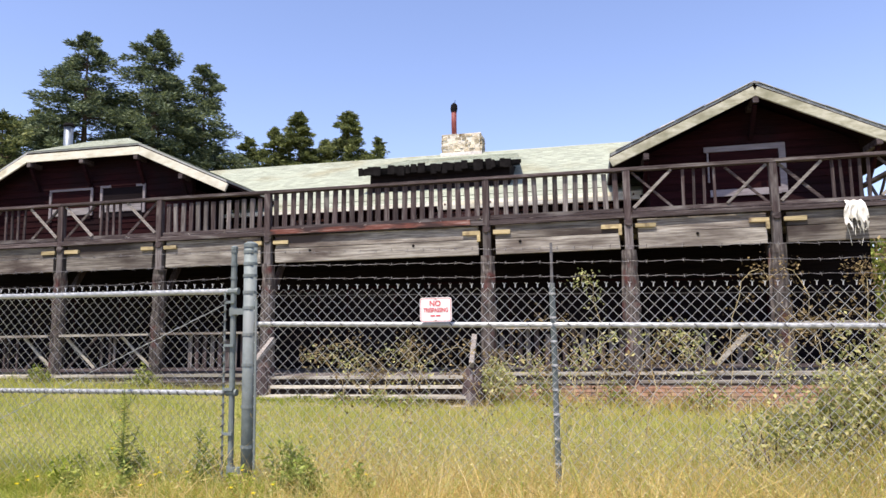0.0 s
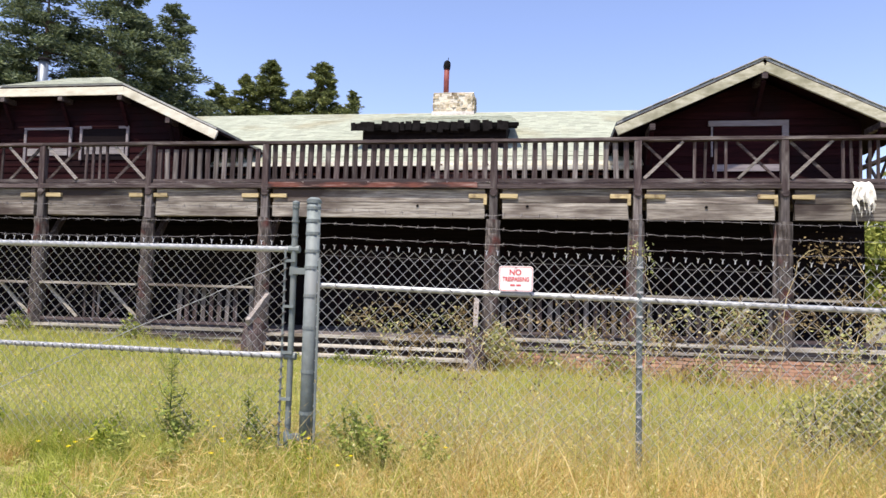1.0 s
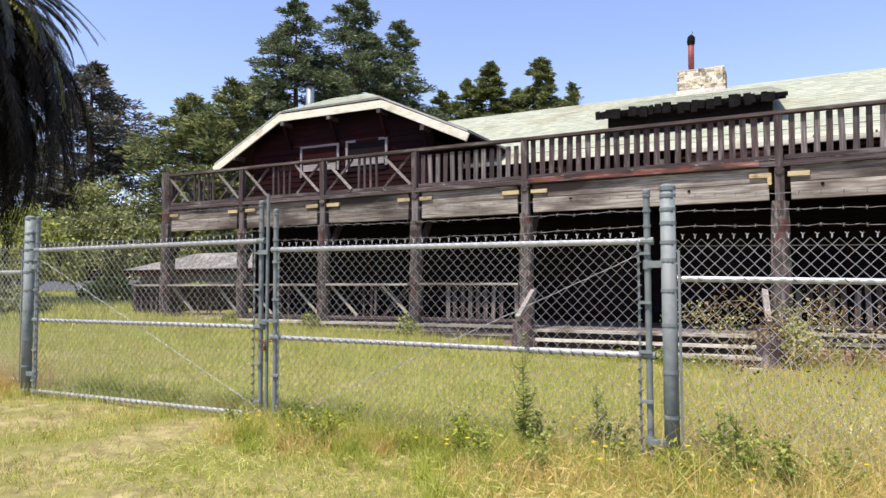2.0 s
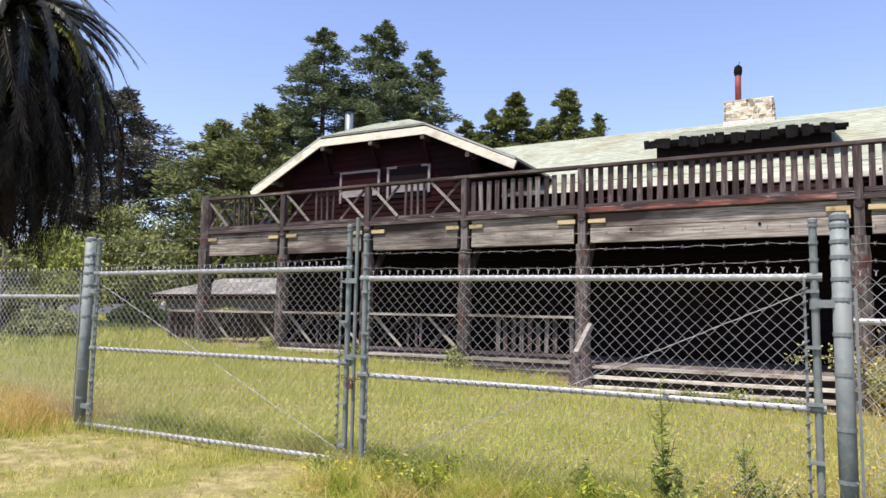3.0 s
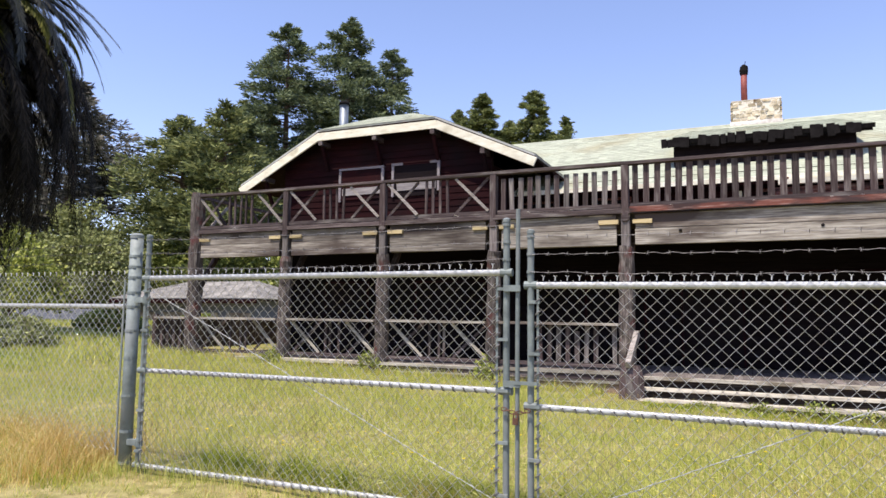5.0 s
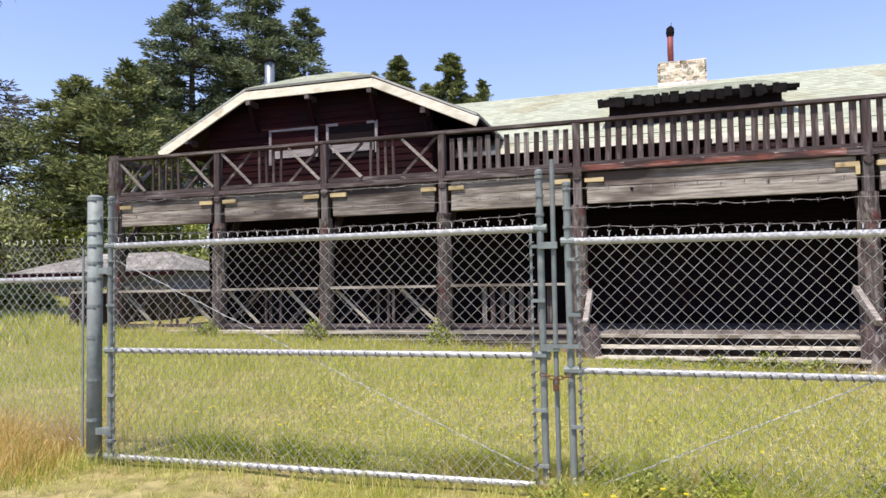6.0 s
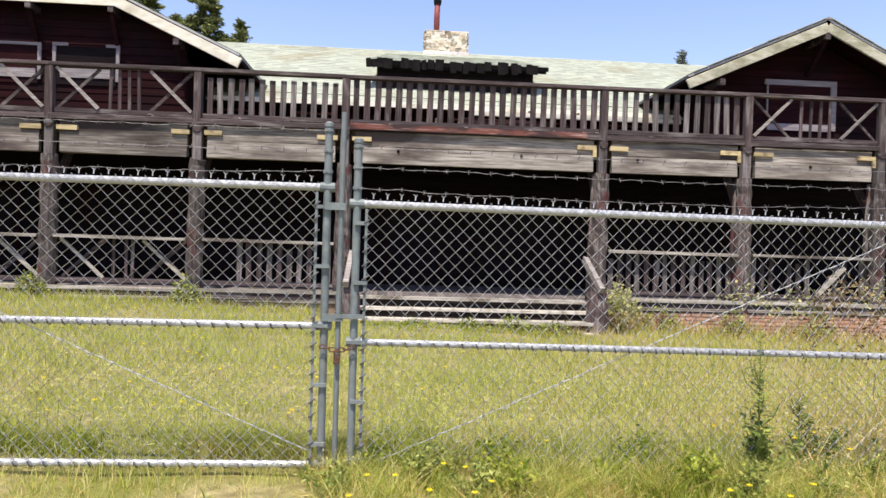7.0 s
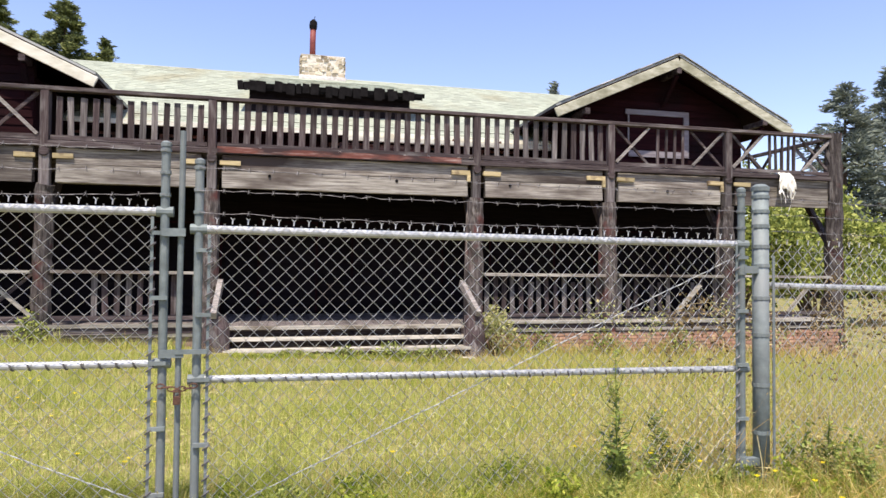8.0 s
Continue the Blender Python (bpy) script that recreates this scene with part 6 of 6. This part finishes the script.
bush("dusty olive shrub growing before the palm", -30.5, 13.0, 3.9, 2.6, 1.2, olive_leaf, 85, 10000, 0.10, "shrubs beyond the porch")
bush("low pale green shrub at the edge of the lawn", -22.6, 12.6, 1.45, 1.1, 0.9, olive_leaf, 86, 6000, 0.06, "shrubs beyond the porch")
bush("round green shrub in the far grass", -27.2, 19.5, 1.75, 1.1, 1.0, bush_leaf, 82, 4000, 0.12, "shrubs beyond the porch")
bush("low dark weeds along the far grass", -22.5, 11.2, 0.55, 2.2, 0.5, weed_leaf, 83, 4000, 0.07, "shrubs beyond the porch", "weeds")
bush("dark shrub in the shade of the palm", -60.0, 36.5, 4.6, 5.0, 2.4, bush_leaf, 54, 9000, 0.18, "shrubs beyond the porch")
bush("tall green shrub behind the porch end", -31.5, 42.5, 6.6, 4.6, 2.0, bush_leaf, 55, 9000, 0.17, "shrubs beyond the porch")
bush("tall green shrub behind the porch end", -39.5, 43.0, 7.6, 4.4, 2.0, bush_leaf, 56, 9000, 0.17, "shrubs beyond the porch")
bush("rounded low green shrub before the outbuilding", -27.6, 24.5, 1.5, 0.9, 0.8, bush_leaf, 57, 3500, 0.15, "shrubs beyond the porch")
bush("rounded low green shrub before the outbuilding", -33.2, 25.5, 1.35, 1.2, 0.9, bush_leaf, 58, 3000, 0.15, "shrubs beyond the porch")
bush("bright clipped hedge mass beyond the lodge", 31.5, 43.0, 6.2, 3.6, 2.2, bush_leaf, 59, 9000, 0.24, "shrubs on the right")
bush("bright clipped hedge mass beyond the lodge", 37.0, 42.5, 5.0, 3.8, 2.2, bush_leaf, 60, 9000, 0.24, "shrubs on the right")
bush("bright green shrub beside the lodge end", 11.4, 25.0, 5.8, 3.0, 2.6, bush_leaf, 61, 24000, 0.12, "shrubs on the right")
bush("bright green shrub beside the lodge end", 16.5, 26.0, 5.0, 3.6, 2.6, bush_leaf, 62, 16000, 0.13, "shrubs on the right")
for k, (bx, by, bt, br_, bn) in enumerate([(1.7, 6.7, 0.7, 0.45, 1100), (2.15, 6.45, 1.1, 0.45, 2300), (2.55, 6.6, 1.4, 0.5, 3200), (2.9, 6.4, 1.5, 0.55, 3600), (3.3, 7.2, 1.5, 0.7, 3600), (3.9, 6.8, 1.35, 0.8, 4200), (4.6, 7.3, 1.6, 0.9, 4600), (5.5, 7.6, 1.7, 1.1, 5000)]):
    bush("dusty bramble thicket behind the fence", bx, by, bt, br_, br_ * 0.8, bramble_leaf, 63 + k, bn, 0.026, "brambles", "bramble")
for k, (bx, by, bt) in enumerate([(-5.6, 13.15, 0.12), (-4.7, 13.05, 0.16), (-3.9, 13.1, 0.20), (-3.2, 13.0, 0.14), (-0.9, 14.0, 0.42), (0.6, 14.05, 0.35), (2.3, 14.0, 0.4)]):
    bush("green weeds growing before the steps and bricks", bx, by, bt, 0.42, 0.2, bush_leaf, 180 + k, 420, 0.032, "weeds at the posts", "weed_tuft")
bush("bramble climbing the stair post", -1.75, 13.9, 0.95, 0.4, 0.3, bramble_leaf, 167, 1500, 0.035, "brambles", "bramble")
for k, (bx, bt) in enumerate([(-12.75, 0.75), (-15.5, 0.7), (-9.95, 0.7)]):
    bush("small weed tuft at the foot of a log post", bx, 14.2, bt, 0.28, 0.2, bush_leaf, 70 + k, 420, 0.035, "weeds at the posts", "weed_tuft")


def vine(label, x, y, seed, top, lean, n_leaf=60, mat=bramble_leaf):
    """A thin bramble cane that climbs and arches, with scattered leaves."""
    g = np.random.RandomState(seed)
    rnd.seed(seed)
    z0 = gz(x, y)
    t = thing("bramble_cane", label, "bramble", "bramble canes", (x, y, z0))
    pts, p = [], np.zeros(3)
    for k in range(12):
        f = k / 11
        pts.append((lean * f ** 1.6 + g.normal(0, 0.03), g.normal(0, 0.03), (top - z0) * math.sin(f * 1.9) / math.sin(min(1.9, math.pi / 2))))
    part("cane", Shape().tube(pts, [0.0045 - 0.0025 * k / 11 for k in range(12)], 5), cane_mat, t)
    P = np.array(pts)
    i = np.minimum(11, 3 + (9 * g.rand(n_leaf) ** 0.7).astype(int))
    V, F = leaves(P[i] + g.normal(0, 0.05, (n_leaf, 3)), 0.05, 0.021, g, aspect=1.6)
    tagged(raw("leaves", V, F, 4, mat, t), kind="stuff")


vr = random.Random(12)
for k in range(66):
    vx = vr.uniform(-2.4, -0.2) if k < 16 else vr.uniform(-0.2, 2.6) if k < 40 else vr.uniform(2.2, 4.8)
    brown = k % 3 > 0
    vine("thin arching bramble cane with browning leaves" if brown else "thin arching bramble cane with sparse yellowing leaves", vx, vr.uniform(5.8, 7.4), 100 + k, vr.uniform(0.9, 1.3) if k < 16 else vr.uniform(0.85, 1.5) if k % 7 else 1.9, vr.uniform(-0.8, 0.8), 130 if k < 40 else 200, bramble_brown if brown else bramble_leaf)


def thistle(label, x, y, height, seed, n=26, mat=weed_leaf):
    """An upright weed: a stiff stem with rings of narrow, spiny leaves and side shoots."""
    g = np.random.RandomState(seed)
    rnd.seed(seed)
    z0 = gz(x, y) - 0.02
    t = thing("thistle", label, "weed", "thistles by the gate", (x, y, z0))
    stem = Shape().tube([(0, 0, 0), (g.normal(0, 0.01), 0, height * 0.5), (g.normal(0, 0.015), 0, height)], [0.008, 0.006, 0.002], 6)
    V, F = [], []
    for s in range(12):
        a, f = g.uniform(0, 2 * math.pi), g.uniform(0.12, 0.8)
        l = height * 0.24 * (1 - f * 0.6)
        stem.tube([(0, 0, height * f), (math.cos(a) * l * 0.5, math.sin(a) * l * 0.5, height * f + l * 0.5), (math.cos(a) * l * 0.7, math.sin(a) * l * 0.7, height * f + l)], 0.003, 4)
        for k in range(7):
            u = (k + 1) / 7
            c = (math.cos(a) * l * 0.6 * u, math.sin(a) * l * 0.6 * u, height * f + l * u)
            V.append(c)
    for k in range(n * 2):
        V.append((0, 0, height * (0.03 + 0.97 * (k / (n * 2)) ** 1.25)))
    tagged(part("stem", stem, weed_leaf, t), kind="stuff")
    lv, lf = [], []
    for c in V:
        a = g.uniform(0, 2 * math.pi)
        fr = c[2] / height
        l = (0.125 - 0.085 * fr) * g.uniform(0.5, 1.25)
        d = np.array([math.cos(a), math.sin(a), 0.35])
        w = np.array([-math.sin(a), math.cos(a), 0]) * l * 0.19
        c = np.array(c)
        b = len(lv)
        lv += [c, c + d * l * 0.4 + w, c + d * l + np.array([0, 0, -0.15 * l]), c + d * l * 0.4 - w]
        lf += [b, b + 1, b + 2, b + 3]
    raw("leaves", np.array(lv), np.array(lf), 4, mat, t)


thistle("tall dark green thistle standing in the gateway", -3.74, 5.16, 1.02, 201, 60)
thistle("shorter grey green thistle beside the gate", -3.24, 5.53, 0.60, 202, 24)
thistle("bushy green weed at the foot of the gate post", -2.2, 5.1, 0.56, 204, 34)
thistle("bushy green weed at the foot of the gate post", -1.93, 4.79, 0.38, 205, 30)
thistle("bushy green weed at the foot of the gate post", -2.08, 4.9, 0.42, 206, 24)


def weed_clump(label, x, y, height, spread, n, seed, mat):
    """A low leafy weed: branching stems with many small leaves, thicker at the base."""
    g = np.random.RandomState(seed)
    rnd.seed(seed)
    t = thing("weed_clump", label, "weed", "weeds along the fence", (x, y, gz(x, y) - 0.02))
    stems, cs = Shape(), []
    for k in range(11):
        a, l = g.uniform(0, 2 * math.pi), height * g.uniform(0.5, 1.1)
        e = np.array([math.cos(a) * spread * g.uniform(0.2, 1.0), math.sin(a) * spread * g.uniform(0.2, 1.0), l])
        m_ = e * np.array([0.35, 0.35, 0.6])
        stems.tube([(0, 0, 0), tuple(m_), tuple(e)], [0.005, 0.0035, 0.0015], 4, caps=False)
        u = g.uniform(0.1, 1.0, n // 11)[:, None]
        cs.append(2 * u * (1 - u) * m_ + u ** 2 * e)
    tagged(part("stem", stems, mat, t), kind="stuff")
    C = np.concatenate(cs)
    V, F = leaves(C, 0.022, 0.016, g, flat=0.3, aspect=2.6)
    raw("leaves", V, F, 4, mat, t)


wr = random.Random(21)
for k in range(26):
    wx = wr.uniform(-6.5, -1.4)
    weed_clump("bright green leafy weed under the gate", wx, wr.uniform(4.75, 5.4), wr.uniform(0.12, 0.30), wr.uniform(0.10, 0.22), 420, 400 + k, grass_lush if k % 3 else bush_leaf)
for k, (wx, wy, wh) in enumerate([(-2.15, 4.95, 0.45), (-1.85, 4.8, 0.42), (-1.6, 5.0, 0.35), (-2.3, 5.25, 0.5), (-3.1, 5.5, 0.4), (-3.65, 5.2, 0.4)]):
    weed_clump("bushy dark green weed at the foot of the gate post", wx, wy, wh, 0.2, 620, 440 + k, weed_leaf)


def flowers(n, seed):
    g = np.random.RandomState(seed)
    for k in range(n):
        x, y = g.uniform(-10, -1.4), g.choice([g.uniform(4.2, 5.6), g.uniform(5.6, 9.0)])
        if x < -6.3 and y < 5.4:
            y = 5.4 + 0.5 * g.rand()
        h = 0.14 + (0.14 if y > 5.3 or x > -4 else 0.06) + g.uniform(0, 0.08)
        t = thing("wildflower", "small yellow wildflower on a thin stem", "flower", "yellow wildflowers", (x, y, gz(x, y)))
        part("stem", Shape().tube([(0, 0, 0), (0.01, 0, h)], 0.002, 3), weed_leaf, t)
        s = Shape()
        for q in range(6):
            a = q * math.pi / 3
            r = 0.015
            s.add([(0.01, 0, h), (0.01 + r * math.cos(a - 0.4), r * math.sin(a - 0.4), h + 0.008), (0.01 + r * 1.2 * math.cos(a), r * 1.2 * math.sin(a), h + 0.01), (0.01 + r * math.cos(a + 0.4), r * math.sin(a + 0.4), h + 0.008)], [(0, 1, 2, 3)])
        part("petals", s, flower_yellow, t)


flowers(95, 77)


# ---- palm ----
def frond_mesh(name, length, drop, mat, seed, width=0.5, hang=0.8):
    """A feather leaf in the xz plane: an arched rib and two rows of narrow leaflets."""
    g = np.random.RandomState(seed)
    n = 44
    V, F = [], []

    def rib(u):
        return np.array([length * (math.sin(u * 1.35) / math.sin(1.35)) * (1 - 0.25 * drop * u), 0.0, length * (0.30 * u - (0.35 + drop) * u * u)])
    for k in range(n):
        a, b = rib(k / n), rib((k + 1) / n)
        w = 0.05 * (1 - 0.8 * k / n)
        i = len(V)
        V += [a + [0, -w, 0], a + [0, w, 0], b + [0, w * 0.95, 0], b + [0, -w * 0.95, 0]]
        F += [i, i + 1, i + 2, i + 3]
        if k < 3:
            continue
        for s in (-1, 1):
            for q in (0.0, 0.5):
                c = a + (b - a) * q
                t = (b - a) / np.linalg.norm(b - a)
                l = width * max(0.62, math.sin(math.pi * min(0.93, 0.12 + 0.84 * k / n)) ** 0.5) * g.uniform(0.8, 1.15)
                d = t * 0.62 + np.array([0, s * 0.55, -0.30 - hang * g.rand()])
                d /= np.linalg.norm(d)
                i = len(V)
                V += [c - t * 0.02, c + d * l * 0.5 - t * 0.045, c + d * l, c + d * l * 0.5 + t * 0.05]
                F += [i, i + 1, i + 2, i + 3]
    ob = raw(name, np.array(V), np.array(F), 4, mat)
    me = ob.data
    bpy.data.objects.remove(ob)
    return me


PALM = (-27.8, 13.8)
pz_ = gz(*PALM) - 0.2
PTOP = 11.2
palm = thing("palm_tree", "date palm, skirt of dead fronds darkened as shade, arching crown with sunlit tones", "tree", at=(PALM[0], PALM[1], pz_))
part("trunk", Shape().tube([(0, 0, 0), (0, 0, 3), (0, 0, 6), (0, 0, PTOP - pz_)], [0.7, 0.55, 0.6, 0.75], 14, wear=0.06), bark, palm)
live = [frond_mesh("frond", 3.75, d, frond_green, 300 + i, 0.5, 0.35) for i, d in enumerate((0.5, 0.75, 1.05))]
# These fronds wear the sunlit tone of the leaflets.
fresh = [frond_mesh("frond", 3.8, d, frond_lit, 320 + i, 0.5, 0.35) for i, d in enumerate((0.4, 0.6, 0.9))]
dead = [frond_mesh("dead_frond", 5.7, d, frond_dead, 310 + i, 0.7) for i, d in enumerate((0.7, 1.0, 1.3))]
pr = random.Random(5)
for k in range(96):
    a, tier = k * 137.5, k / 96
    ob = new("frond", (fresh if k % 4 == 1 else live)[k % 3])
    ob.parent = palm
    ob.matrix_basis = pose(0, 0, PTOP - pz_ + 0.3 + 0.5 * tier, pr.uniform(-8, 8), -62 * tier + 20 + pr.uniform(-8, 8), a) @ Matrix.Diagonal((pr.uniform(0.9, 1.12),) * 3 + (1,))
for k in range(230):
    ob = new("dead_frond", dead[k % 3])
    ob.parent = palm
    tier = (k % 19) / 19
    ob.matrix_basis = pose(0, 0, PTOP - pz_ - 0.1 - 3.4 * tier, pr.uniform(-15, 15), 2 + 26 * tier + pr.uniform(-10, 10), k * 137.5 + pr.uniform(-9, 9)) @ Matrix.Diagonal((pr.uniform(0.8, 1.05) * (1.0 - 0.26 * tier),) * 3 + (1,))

# a bare dead branch standing in the shrubs before the palm
branch = thing("dead_branch", "bare bleached dead branch standing among olive shrubs", "branch", at=(-22.9, 11.4, gz(-22.9, 11.4) - 0.1))
br = random.Random(9)
part("stem", Shape().tube([(0, 0, 0), (0.08, 0, 0.9), (-0.1, 0.05, 1.8), (-0.35, 0, 2.7)], [0.05, 0.04, 0.03, 0.012], 6), grey_wood_z, branch)
for k in range(9):
    z = 0.8 + 0.2 * k
    a = br.uniform(-1, 1)
    part("twig", Shape().tube([(0.02, 0, z), (0.35 * a, 0.1, z + 0.35), (0.75 * a, 0.1, z + 0.45 + 0.3 * br.random())], [0.022, 0.015, 0.006], 5), grey_wood_z, branch)
